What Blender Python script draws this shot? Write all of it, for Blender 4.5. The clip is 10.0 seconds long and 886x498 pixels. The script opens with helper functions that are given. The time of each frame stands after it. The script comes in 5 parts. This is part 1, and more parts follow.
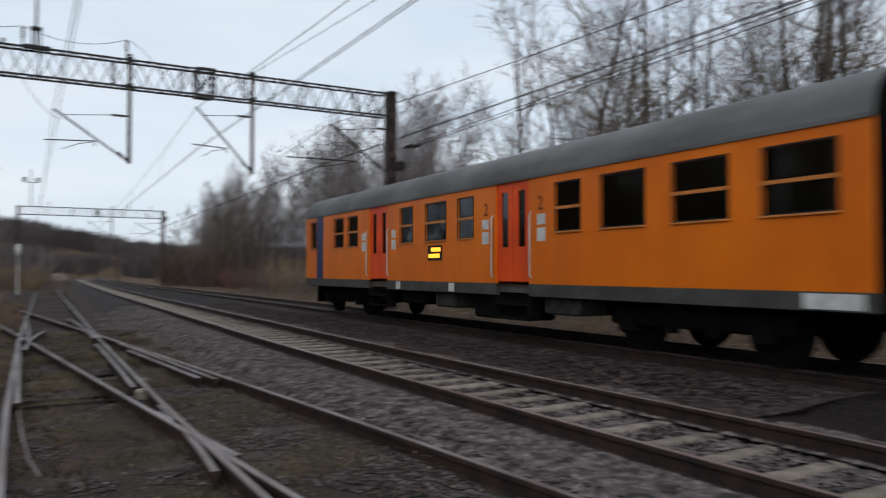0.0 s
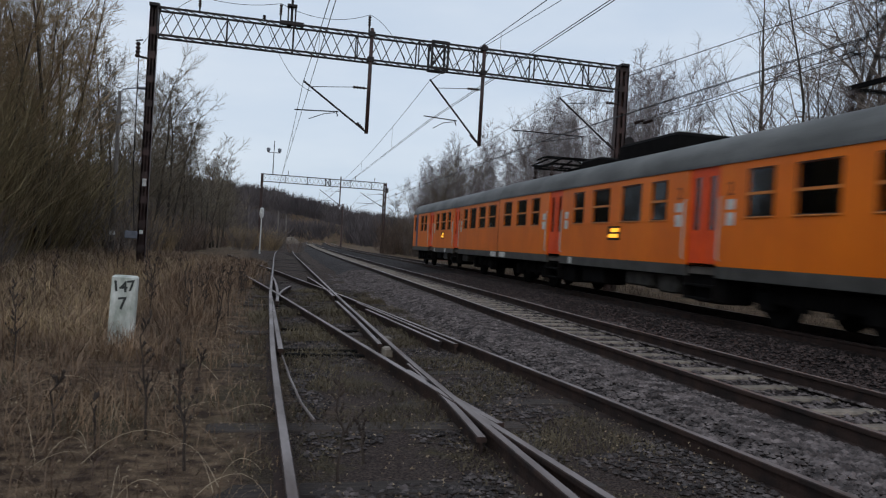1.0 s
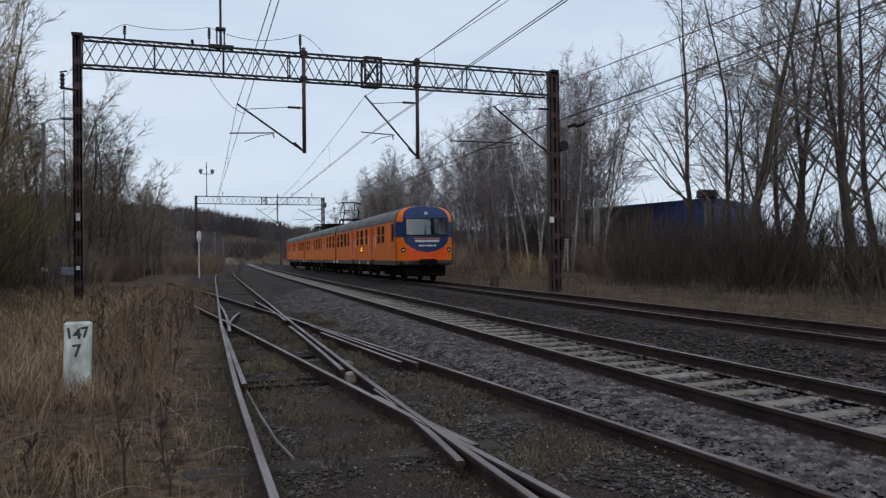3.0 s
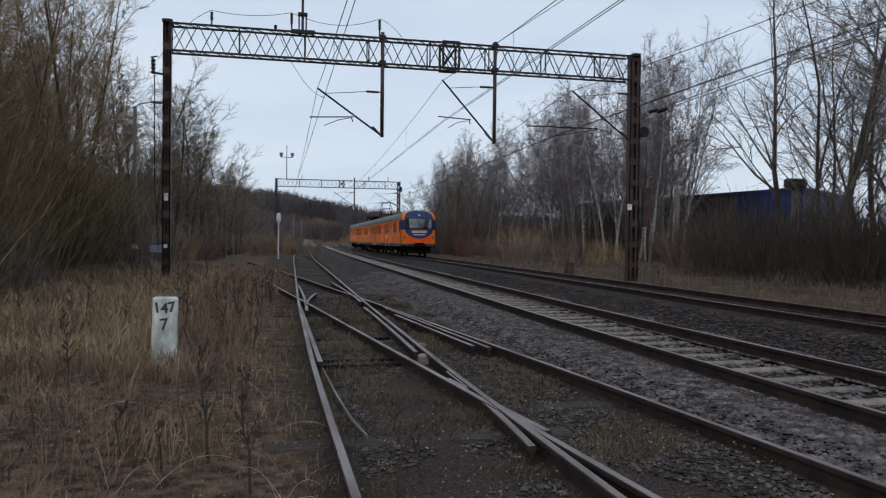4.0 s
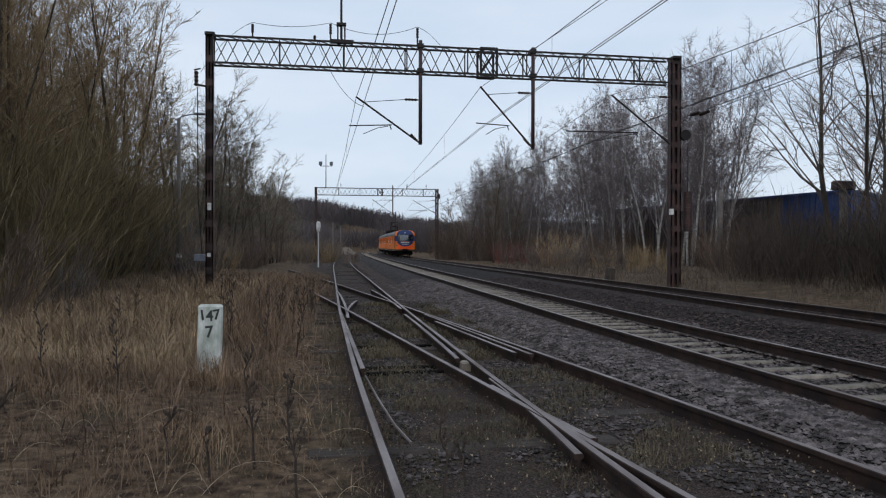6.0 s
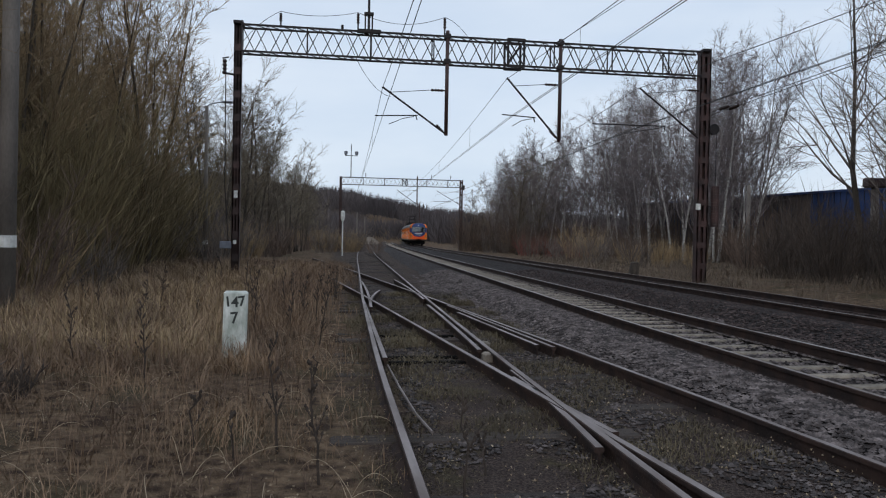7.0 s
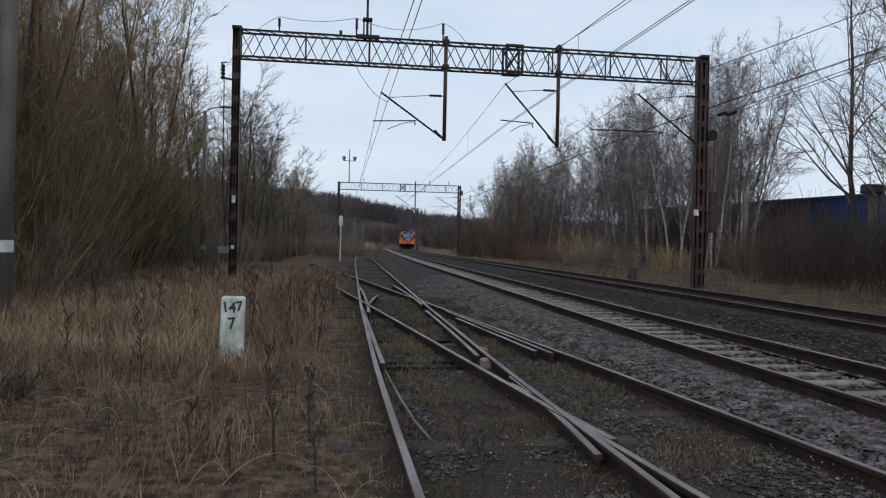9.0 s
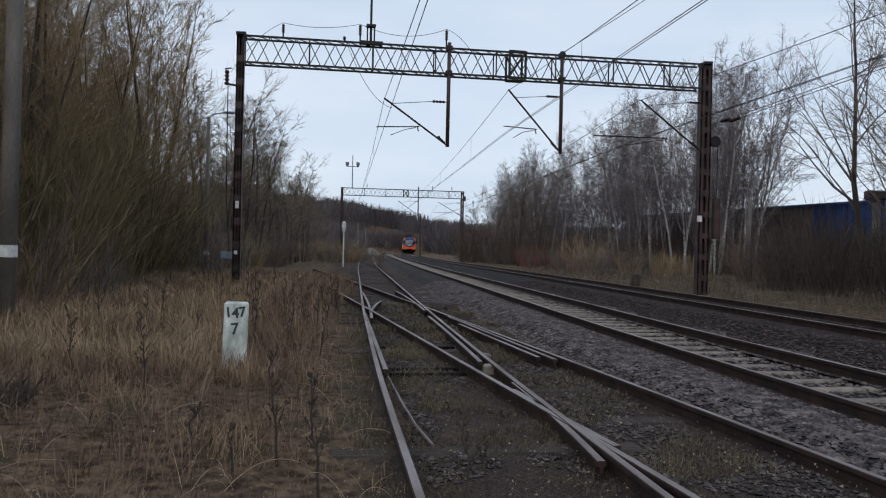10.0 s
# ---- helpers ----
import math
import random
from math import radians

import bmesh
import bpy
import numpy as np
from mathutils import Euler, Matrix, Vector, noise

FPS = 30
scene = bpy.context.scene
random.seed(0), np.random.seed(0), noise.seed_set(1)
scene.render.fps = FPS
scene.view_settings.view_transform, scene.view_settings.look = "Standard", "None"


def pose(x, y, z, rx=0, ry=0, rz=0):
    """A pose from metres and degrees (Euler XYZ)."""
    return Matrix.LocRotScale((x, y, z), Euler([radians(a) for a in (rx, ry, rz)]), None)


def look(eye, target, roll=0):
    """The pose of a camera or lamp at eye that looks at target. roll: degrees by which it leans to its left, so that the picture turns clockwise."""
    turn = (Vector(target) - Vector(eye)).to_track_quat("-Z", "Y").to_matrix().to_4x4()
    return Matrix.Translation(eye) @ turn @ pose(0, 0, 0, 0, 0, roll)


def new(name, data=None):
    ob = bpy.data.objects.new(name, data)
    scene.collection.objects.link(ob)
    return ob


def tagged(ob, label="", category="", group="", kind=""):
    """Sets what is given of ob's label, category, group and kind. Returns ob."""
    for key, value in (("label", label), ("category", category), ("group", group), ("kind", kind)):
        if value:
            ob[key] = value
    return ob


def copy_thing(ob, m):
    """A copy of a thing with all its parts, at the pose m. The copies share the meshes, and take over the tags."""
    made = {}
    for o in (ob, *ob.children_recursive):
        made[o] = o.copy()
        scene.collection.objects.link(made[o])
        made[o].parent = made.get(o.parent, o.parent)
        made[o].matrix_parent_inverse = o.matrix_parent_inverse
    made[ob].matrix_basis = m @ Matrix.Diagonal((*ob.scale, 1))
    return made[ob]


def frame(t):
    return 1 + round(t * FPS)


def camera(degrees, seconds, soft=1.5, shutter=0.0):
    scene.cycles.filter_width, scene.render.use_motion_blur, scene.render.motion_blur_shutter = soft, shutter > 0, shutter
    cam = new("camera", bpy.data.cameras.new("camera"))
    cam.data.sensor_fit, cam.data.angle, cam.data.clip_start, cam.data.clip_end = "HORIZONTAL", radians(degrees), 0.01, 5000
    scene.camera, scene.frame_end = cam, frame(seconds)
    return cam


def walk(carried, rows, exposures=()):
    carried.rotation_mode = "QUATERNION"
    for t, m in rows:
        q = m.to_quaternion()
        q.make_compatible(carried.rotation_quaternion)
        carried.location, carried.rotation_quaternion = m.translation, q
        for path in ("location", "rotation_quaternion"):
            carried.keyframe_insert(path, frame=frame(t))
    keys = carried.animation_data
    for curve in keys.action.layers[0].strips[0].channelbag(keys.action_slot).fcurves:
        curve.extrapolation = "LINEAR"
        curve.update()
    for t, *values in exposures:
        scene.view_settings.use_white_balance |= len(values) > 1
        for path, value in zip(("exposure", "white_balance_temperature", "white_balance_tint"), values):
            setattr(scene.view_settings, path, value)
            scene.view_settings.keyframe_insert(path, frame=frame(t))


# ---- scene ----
cam = camera(60.9, 10.0, soft=1.15, shutter=0.35)
PATH = [
    (0, (0.798, 0.917, 1.471), (1.802, 2.646, 1.527), -0.0),
    (0.5, (0.695, 1.405, 1.405), (1.295, 3.313, 1.418), 2.0),
    (1, (0.467, 1.532, 1.34), (0.973, 3.467, 1.326), 3.4),
    (1.5, (0.314, 1.477, 1.441), (0.868, 3.398, 1.416), -0.3),
    (2, (0.37, 1.445, 1.447), (1.09, 3.311, 1.454), 1.9),
    (2.5, (0.272, 1.441, 1.511), (0.996, 3.306, 1.533), -0.3),
    (4, (0.235, 1.45, 1.494), (0.703, 3.394, 1.465), 0.6),
    (4.5, (0.237, 1.487, 1.487), (0.644, 3.445, 1.444), -0.1),
    (5, (0.23, 1.495, 1.486), (0.612, 3.457, 1.434), 0.0),
    (6.5, (0.198, 1.476, 1.483), (0.545, 3.446, 1.487), 0.4),
    (7, (0.196, 1.471, 1.481), (0.504, 3.447, 1.446), 1.1),
    (7.5, (0.183, 1.467, 1.486), (0.495, 3.443, 1.455), 1.2),
    (8, (0.182, 1.472, 1.491), (0.483, 3.449, 1.453), 1.1),
    (8.5, (0.197, 1.511, 1.486), (0.513, 3.485, 1.463), 1.1),
    (9, (0.196, 1.492, 1.485), (0.509, 3.467, 1.464), 1.2),
    (9.5, (0.194, 1.495, 1.482), (0.502, 3.471, 1.465), 1.2),
    (10, (0.194, 1.49, 1.487), (0.499, 3.466, 1.481), 1.3),
]
walk(cam, [(t, look(eye, target, roll)) for t, eye, target, roll in PATH], exposures=[(0.0, 0.14, 6850, 10), (0.3, 0.03, 6650, 10), (0.6, -0.12, 6500, 10), (1.5, -0.04, 6500, 10), (2.5, -0.02, 6400, 10), (4.0, -0.06, 6450, 10), (5.0, 0.02, 6450, 10), (10.0, 0.02, 6450, 10)])

# ---------------------------------------------------------------- plan of the place
GANTRY_Y, FAR_Y, BACK_Y = 27.6, 93.9, -38.0


def curve(points):
    """A smooth line x(y) through a few plan points."""
    ys = np.array([p[0] for p in points], float)
    xs = np.array([p[1] for p in points], float)
    slope = np.gradient(xs, ys)

    def at(y):
        y = float(np.clip(y, ys[0], ys[-1]))
        i = int(np.clip(np.searchsorted(ys, y) - 1, 0, len(ys) - 2))
        h = ys[i + 1] - ys[i]
        u = (y - ys[i]) / h
        return float((2 * u**3 - 3 * u**2 + 1) * xs[i] + (u**3 - 2 * u**2 + u) * h * slope[i]
                     + (3 * u**2 - 2 * u**3) * xs[i + 1] + (u**3 - u**2) * h * slope[i + 1])
    return at


def grade(y):
    return float(np.interp(y, (-90, 20, 94, 190, 400), (0, 0, -0.36, -0.45, -0.6)))


line_d = curve([(-90, 10.4), (0, 10.4), (10, 10.4), (15, 10.45), (20, 10.6), (30, 11.1), (45, 11.8), (60, 12.4), (83, 13.3), (114, 14.7), (134, 15.8), (160, 17.7), (190, 20.4), (260, 27.6)])
line_c = curve([(-90, 5.9), (0, 5.9), (10, 5.9), (15, 5.95), (22, 6.18), (30, 6.55), (45, 7.2), (60, 7.9), (90, 9.5), (140, 12.0), (190, 15.6), (260, 22.5)])
line_a = curve([(-40, 1.42), (0, 1.48), (6, 1.53), (10, 1.58), (14, 1.68), (19, 1.82), (26, 2.08), (34, 2.38), (65, 3.6), (100, 5.6), (140, 8.6)])
line_x = curve([(-40, 7.4), (5, 3.27), (8, 3.02), (10.3, 2.8), (14.6, 2.39), (19.2, 1.95), (24.6, 1.44), (32, 0.76), (48, -0.9), (60, -2.4)])
RAIL_MAIN, RAIL_SIDE = 0.12, 0.0
CANT = 0.07  # the outer track lies this much higher

# ---------------------------------------------------------------- sky, sun
world = bpy.data.worlds.new("sky")
scene.world = world
world.use_nodes = True
wn, wl = world.node_tree.nodes, world.node_tree.links
wn.clear()
w_out = wn.new("ShaderNodeOutputWorld")
w_bg = wn.new("ShaderNodeBackground")
w_sky = wn.new("ShaderNodeTexSky")
w_sky.sky_type = "NISHITA"
w_sky.sun_disc = False
w_sky.sun_elevation = radians(14)
w_sky.sun_rotation = radians(200)
w_scale = wn.new("ShaderNodeVectorMath")
w_scale.operation = "SCALE"
w_scale.inputs["Scale"].default_value = 0.10
w_co = wn.new("ShaderNodeTexCoord")
w_map = wn.new("ShaderNodeMapping")
w_map.inputs["Scale"].default_value = (1.0, 1.0, 3.5)
w_noise = wn.new("ShaderNodeTexNoise")
w_noise.inputs["Scale"].default_value = 1.9
w_noise.inputs["Detail"].default_value = 5
w_ramp = wn.new("ShaderNodeValToRGB")
w_ramp.color_ramp.elements[0].position = 0.3
w_ramp.color_ramp.elements[0].color = (0.57, 0.69, 0.86, 1)
w_ramp.color_ramp.elements[1].position = 0.72
w_ramp.color_ramp.elements[1].color = (0.81, 0.885, 0.985, 1)
w_mix = wn.new("ShaderNodeMix")
w_mix.data_type = "RGBA"
w_mix.inputs["Factor"].default_value = 0.9
wl.new(w_sky.outputs["Color"], w_scale.inputs[0])
wl.new(w_co.outputs["Generated"], w_map.inputs["Vector"])
wl.new(w_map.outputs["Vector"], w_noise.inputs["Vector"])
wl.new(w_noise.outputs["Fac"], w_ramp.inputs["Fac"])
wl.new(w_scale.outputs[0], w_mix.inputs["A"])
wl.new(w_ramp.outputs["Color"], w_mix.inputs["B"])
wl.new(w_mix.outputs["Result"], w_bg.inputs["Color"])
w_bg.inputs["Strength"].default_value = 1.0
wl.new(w_bg.outputs["Background"], w_out.inputs["Surface"])

sun = new("sun", bpy.data.lights.new("sun", "SUN"))
sun.data.energy = 0.5
sun.data.angle = radians(25)
sun.data.color = (1.0, 0.95, 0.88)
sun.matrix_world = look((0, 0, 60), (14, 38, 38))


# ---------------------------------------------------------------- materials
def paint(name, base, other=None, scale=3.0, rough=0.8, metal=0.0, bump=0.2, bump_scale=40.0, fine=0.25, stretch=(1, 1, 1), random_tint=0.0, spec=0.3):
    """A surface whose colour wanders between two shades at a coarse scale, with fine grain and relief."""
    other = other or tuple(c * 0.6 for c in base)
    m = bpy.data.materials.new(name)
    m.use_nodes = True
    n, l = m.node_tree.nodes, m.node_tree.links
    b = n["Principled BSDF"]
    b.inputs["Roughness"].default_value = rough
    b.inputs["Metallic"].default_value = metal
    b.inputs["Specular IOR Level"].default_value = spec
    co = n.new("ShaderNodeTexCoord")
    mp = n.new("ShaderNodeMapping")
    mp.inputs["Scale"].default_value = stretch
    l.new(co.outputs["Object"], mp.inputs["Vector"])
    big = n.new("ShaderNodeTexNoise")
    big.inputs["Scale"].default_value = scale
    big.inputs["Detail"].default_value = 4
    small = n.new("ShaderNodeTexNoise")
    small.inputs["Scale"].default_value = bump_scale
    small.inputs["Detail"].default_value = 3
    for t in (big, small):
        l.new(mp.outputs["Vector"], t.inputs["Vector"])
    ramp = n.new("ShaderNodeValToRGB")
    ramp.color_ramp.elements[0].position, ramp.color_ramp.elements[1].position = 0.35, 0.68
    ramp.color_ramp.elements[0].color = (*other, 1)
    ramp.color_ramp.elements[1].color = (*base, 1)
    l.new(big.outputs["Fac"], ramp.inputs["Fac"])
    grain = n.new("ShaderNodeMix")
    grain.data_type, grain.blend_type = "RGBA", "OVERLAY"
    grain.inputs["Factor"].default_value = fine
    l.new(ramp.outputs["Color"], grain.inputs["A"])
    l.new(small.outputs["Fac"], grain.inputs["B"])
    colour = grain.outputs["Result"]
    if random_tint:
        info = n.new("ShaderNodeObjectInfo")
        geo = n.new("ShaderNodeNewGeometry")
        add = n.new("ShaderNodeMath")
        add.operation = "ADD"
        l.new(info.outputs["Random"], add.inputs[0])
        l.new(geo.outputs["Random Per Island"], add.inputs[1])
        val = n.new("ShaderNodeMapRange")
        val.inputs["From Max"].default_value = 2.0
        val.inputs["To Min"].default_value = 1 - random_tint
        val.inputs["To Max"].default_value = 1 + random_tint
        l.new(add.outputs[0], val.inputs["Value"])
        hsv = n.new("ShaderNodeHueSaturation")
        l.new(val.outputs["Result"], hsv.inputs["Value"])
        l.new(colour, hsv.inputs["Color"])
        colour = hsv.outputs["Color"]
    l.new(colour, b.inputs["Base Color"])
    if bump:
        bp = n.new("ShaderNodeBump")
        bp.inputs["Strength"].default_value = bump
        bp.inputs["Distance"].default_value = 0.02
        l.new(small.outputs["Fac"], bp.inputs["Height"])
        l.new(bp.outputs["Normal"], b.inputs["Normal"])
    return m


def glow(name, colour, strength):
    m = bpy.data.materials.new(name)
    m.use_nodes = True
    b = m.node_tree.nodes["Principled BSDF"]
    b.inputs["Base Color"].default_value = (*colour, 1)
    b.inputs["Emission Color"].default_value = (*colour, 1)
    b.inputs["Emission Strength"].default_value = strength
    return m


def glass(name, tint, clear):
    """Window glass: a clear tinted share and a glossy one, weighed by the angle."""
    m = bpy.data.materials.new(name)
    m.use_nodes = True
    n, l = m.node_tree.nodes, m.node_tree.links
    n.clear()
    out = n.new("ShaderNodeOutputMaterial")
    tr = n.new("ShaderNodeBsdfTransparent")
    tr.inputs["Color"].default_value = (*tint, 1)
    gl = n.new("ShaderNodeBsdfGlossy")
    gl.inputs["Roughness"].default_value = 0.04
    gl.inputs["Color"].default_value = (0.8, 0.86, 0.9, 1)
    fr = n.new("ShaderNodeFresnel")
    fr.inputs["IOR"].default_value = clear
    mix = n.new("ShaderNodeMixShader")
    l.new(fr.outputs["Fac"], mix.inputs["Fac"])
    l.new(tr.outputs["BSDF"], mix.inputs[1])
    l.new(gl.outputs["BSDF"], mix.inputs[2])
    l.new(mix.outputs["Shader"], out.inputs["Surface"])
    return m


def ground_material():
    """Dry grass, bare soil and moss; cinders and dark grit along the sidings."""
    m = bpy.data.materials.new("meadow_soil")
    m.use_nodes = True
    n, l = m.node_tree.nodes, m.node_tree.links
    b = n["Principled BSDF"]
    b.inputs["Roughness"].default_value = 0.95
    b.inputs["Specular IOR Level"].default_value = 0.1
    co = n.new("ShaderNodeTexCoord")

    def wave(scale, detail=5.0):
        t = n.new("ShaderNodeTexNoise")
        t.inputs["Scale"].default_value = scale
        t.inputs["Detail"].default_value = detail
        l.new(co.outputs["Object"], t.inputs["Vector"])
        return t.outputs["Fac"]

    def blend(fac, lo, hi, p0, p1):
        r = n.new("ShaderNodeMapRange")
        r.inputs["From Min"].default_value, r.inputs["From Max"].default_value = p0, p1
        l.new(fac, r.inputs["Value"])
        x = n.new("ShaderNodeMix")
        x.data_type = "RGBA"
        l.new(r.outputs["Result"], x.inputs["Factor"])
        for v, s in ((lo, "A"), (hi, "B")):
            if isinstance(v, tuple):
                x.inputs[s].default_value = (*v, 1)
            else:
                l.new(v, x.inputs[s])
        return x.outputs["Result"]

    dry = blend(wave(7), (0.058, 0.038, 0.028), (0.215, 0.150, 0.098), 0.36, 0.66)
    moss = blend(wave(23), (0.050, 0.043, 0.028), (0.100, 0.082, 0.048), 0.3, 0.7)
    field = blend(wave(0.9), dry, moss, 0.52, 0.68)
    grit = blend(wave(60), (0.036, 0.027, 0.025), (0.118, 0.090, 0.078), 0.40, 0.66)
    sparse = blend(wave(2.2), grit, moss, 0.54, 0.70)
    sep = n.new("ShaderNodeSeparateXYZ")
    l.new(co.outputs["Object"], sep.inputs[0])
    warp = n.new("ShaderNodeMath")
    warp.operation = "MULTIPLY_ADD"
    warp.inputs[1].default_value = 2.4
    l.new(wave(0.8), warp.inputs[0])
    l.new(sep.outputs["X"], warp.inputs[2])
    ramp = n.new("ShaderNodeMapRange")
    ramp.inputs["From Min"].default_value, ramp.inputs["From Max"].default_value = 1.55, 2.35
    l.new(warp.outputs[0], ramp.inputs["Value"])
    far = n.new("ShaderNodeMapRange")
    far.inputs["From Min"].default_value, far.inputs["From Max"].default_value = 14.5, 12.0
    l.new(warp.outputs[0], far.inputs["Value"])
    both = n.new("ShaderNodeMath")
    both.operation = "MULTIPLY"
    l.new(ramp.outputs["Result"], both.inputs[0])
    l.new(far.outputs["Result"], both.inputs[1])
    top = n.new("ShaderNodeMix")
    top.data_type = "RGBA"
    l.new(both.outputs[0], top.inputs["Factor"])
    l.new(field, top.inputs["A"])
    l.new(sparse, top.inputs["B"])
    l.new(top.outputs["Result"], b.inputs["Base Color"])
    bp = n.new("ShaderNodeBump")
    bp.inputs["Strength"].default_value = 1.0
    bp.inputs["Distance"].default_value = 0.07
    l.new(wave(38, 6), bp.inputs["Height"])
    l.new(bp.outputs["Normal"], b.inputs["Normal"])
    return m


def ballast_material(name, lo, hi):
    m = bpy.data.materials.new(name)
    m.use_nodes = True
    n, l = m.node_tree.nodes, m.node_tree.links
    b = n["Principled BSDF"]
    b.inputs["Roughness"].default_value = 0.9
    b.inputs["Specular IOR Level"].default_value = 0.2
    co = n.new("ShaderNodeTexCoord")
    v = n.new("ShaderNodeTexVoronoi")
    v.inputs["Scale"].default_value = 19
    l.new(co.outputs["Object"], v.inputs["Vector"])
    big = n.new("ShaderNodeTexNoise")
    big.inputs["Scale"].default_value = 0.8
    big.inputs["Detail"].default_value = 5
    l.new(co.outputs["Object"], big.inputs["Vector"])
    bw = n.new("ShaderNodeSeparateColor")
    l.new(v.outputs["Color"], bw.inputs["Color"])
    add = n.new("ShaderNodeMath")
    add.operation = "MULTIPLY"
    l.new(bw.outputs["Red"], add.inputs[0])
    l.new(big.outputs["Fac"], add.inputs[1])
    ramp = n.new("ShaderNodeValToRGB")
    ramp.color_ramp.elements[0].position, ramp.color_ramp.elements[1].position = 0.05, 0.6
    ramp.color_ramp.elements[0].color, ramp.color_ramp.elements[1].color = (*lo, 1), (*hi, 1)
    l.new(add.outputs[0], ramp.inputs["Fac"])
    l.new(ramp.outputs["Color"], b.inputs["Base Color"])
    bp = n.new("ShaderNodeBump")
    bp.inputs["Strength"].default_value = 0.9
    bp.inputs["Distance"].default_value = 0.04
    bp.invert = True
    l.new(v.outputs["Distance"], bp.inputs["Height"])
    l.new(bp.outputs["Normal"], b.inputs["Normal"])
    return m


M_GROUND = ground_material()
M_BALLAST = ballast_material("ballast_grit", (0.010, 0.008, 0.008), (0.072, 0.059, 0.057))
M_DARKBED = ballast_material("dark_brown_ballast", (0.008, 0.006, 0.006), (0.036, 0.027, 0.025))
M_DARKSTONE = paint("dark_brown_stone", (0.112, 0.082, 0.077), (0.028, 0.020, 0.019), 6, 0.9, bump=0.4, random_tint=0.7)
M_STONE = paint("ballast_stone", (0.165, 0.139, 0.135), (0.030, 0.024, 0.023), 6, 0.85, bump=0.4, random_tint=0.85)
# rust of the rail sides, darkened to carry the shade on the web
M_RUST = paint("shaded_rail_rust", (0.046, 0.026, 0.020), (0.018, 0.012, 0.011), 5, 0.85, bump=0.3)
M_RAILTOP = paint("worn_rail_head", (0.300, 0.262, 0.250), (0.150, 0.112, 0.098), 2.2, 0.42, 0.55, bump=0.05, stretch=(1, 0.15, 1))
M_RAILDULL = paint("dull_rail_head", (0.300, 0.262, 0.255), (0.110, 0.082, 0.072), 3.5, 0.55, 0.3, bump=0.1, stretch=(1, 0.2, 1))
M_CONCRETE = paint("sleeper_concrete", (0.285, 0.246, 0.203), (0.14, 0.12, 0.10), 5, 0.9, bump=0.3, random_tint=0.3)
M_OLDWOOD = paint("old_oak_sleeper", (0.064, 0.050, 0.043), (0.032, 0.026, 0.023), 9, 0.95, bump=0.6, stretch=(0.3, 3, 1), random_tint=0.45)
M_POST = paint("brown_painted_steel", (0.072, 0.037, 0.034), (0.030, 0.018, 0.017), 2.5, 0.6, bump=0.15, spec=0.4)
M_TRUSS = paint("dark_truss_steel", (0.024, 0.019, 0.020), (0.014, 0.012, 0.013), 3, 0.6, bump=0.1)
M_WIRE = paint("copper_wire_dark", (0.045, 0.043, 0.045), (0.030, 0.028, 0.030), 3, 0.5, 0.4, bump=0)
M_INSUL = paint("brown_porcelain", (0.045, 0.030, 0.026), (0.03, 0.02, 0.018), 5, 0.25, bump=0)
M_WHITE = paint("white_plate_paint", (0.72, 0.72, 0.70), (0.5, 0.5, 0.48), 8, 0.6, bump=0.1)
M_POLE = paint("weathered_concrete_pole", (0.185, 0.163, 0.147), (0.105, 0.092, 0.083), 2.5, 0.9, bump=0.3, stretch=(1, 1, 0.3))
M_KMPOST = paint("limewashed_concrete", (0.68, 0.70, 0.67), (0.34, 0.37, 0.33), 7, 0.9, bump=0.4, stretch=(1, 1, 0.45))
M_BLACK = paint("black_paint", (0.025, 0.03, 0.03), (0.06, 0.065, 0.06), 30, 0.8, bump=0)
M_ORANGE = paint("orange_body_paint", (0.84, 0.188, 0.003), (0.70, 0.145, 0.003), 1.1, 0.42, bump=0.05, bump_scale=9, fine=0.10, stretch=(1, 1, 0.5), spec=0.4)
M_DOORRED = paint("red_orange_door_paint", (0.88, 0.095, 0.012), (0.72, 0.07, 0.012), 2, 0.4, bump=0.03, fine=0.1)
M_SOLE = paint("grey_solebar_paint", (0.075, 0.072, 0.066), (0.045, 0.043, 0.040), 2.5, 0.6, bump=0.1)
M_ROOF = paint("dusty_grey_roof", (0.150, 0.152, 0.148), (0.085, 0.086, 0.084), 1.6, 0.65, bump=0.15, stretch=(1, 0.4, 1))
M_BLUE = paint("navy_front_paint", (0.018, 0.040, 0.135), (0.014, 0.032, 0.11), 2, 0.35, bump=0.03, fine=0.1)
# near-black for running gear, steps, end walls and pantographs
M_UNDER = paint("matt_near_black", (0.010, 0.009, 0.009), (0.006, 0.006, 0.006), 4, 0.95, bump=0.3, spec=0.05)
M_UNDERGREY = paint("dusty_grey_equipment_box", (0.06, 0.056, 0.05), (0.025, 0.023, 0.021), 4, 0.8, bump=0.2)
M_RUBBER = paint("black_rubber", (0.018, 0.018, 0.018), (0.012, 0.012, 0.012), 6, 0.8, bump=0)
M_FRAME = paint("window_frame_orange", (0.66, 0.24, 0.06), (0.5, 0.17, 0.04), 4, 0.5, bump=0)
M_RAILING = paint("pale_handrail", (0.60, 0.56, 0.50), (0.45, 0.40, 0.35), 4, 0.5, bump=0)
M_INSIDE = paint("dim_interior_lining", (0.16, 0.14, 0.125), (0.09, 0.08, 0.07), 2, 0.9, bump=0)
M_GLASS = glass("car_window_glass", (0.45, 0.47, 0.47), 1.75)
M_SCREEN = glass("windscreen_glass", (0.25, 0.30, 0.30), 2.4)
M_LED = glow("amber_display", (1.0, 0.42, 0.03), 1.6)
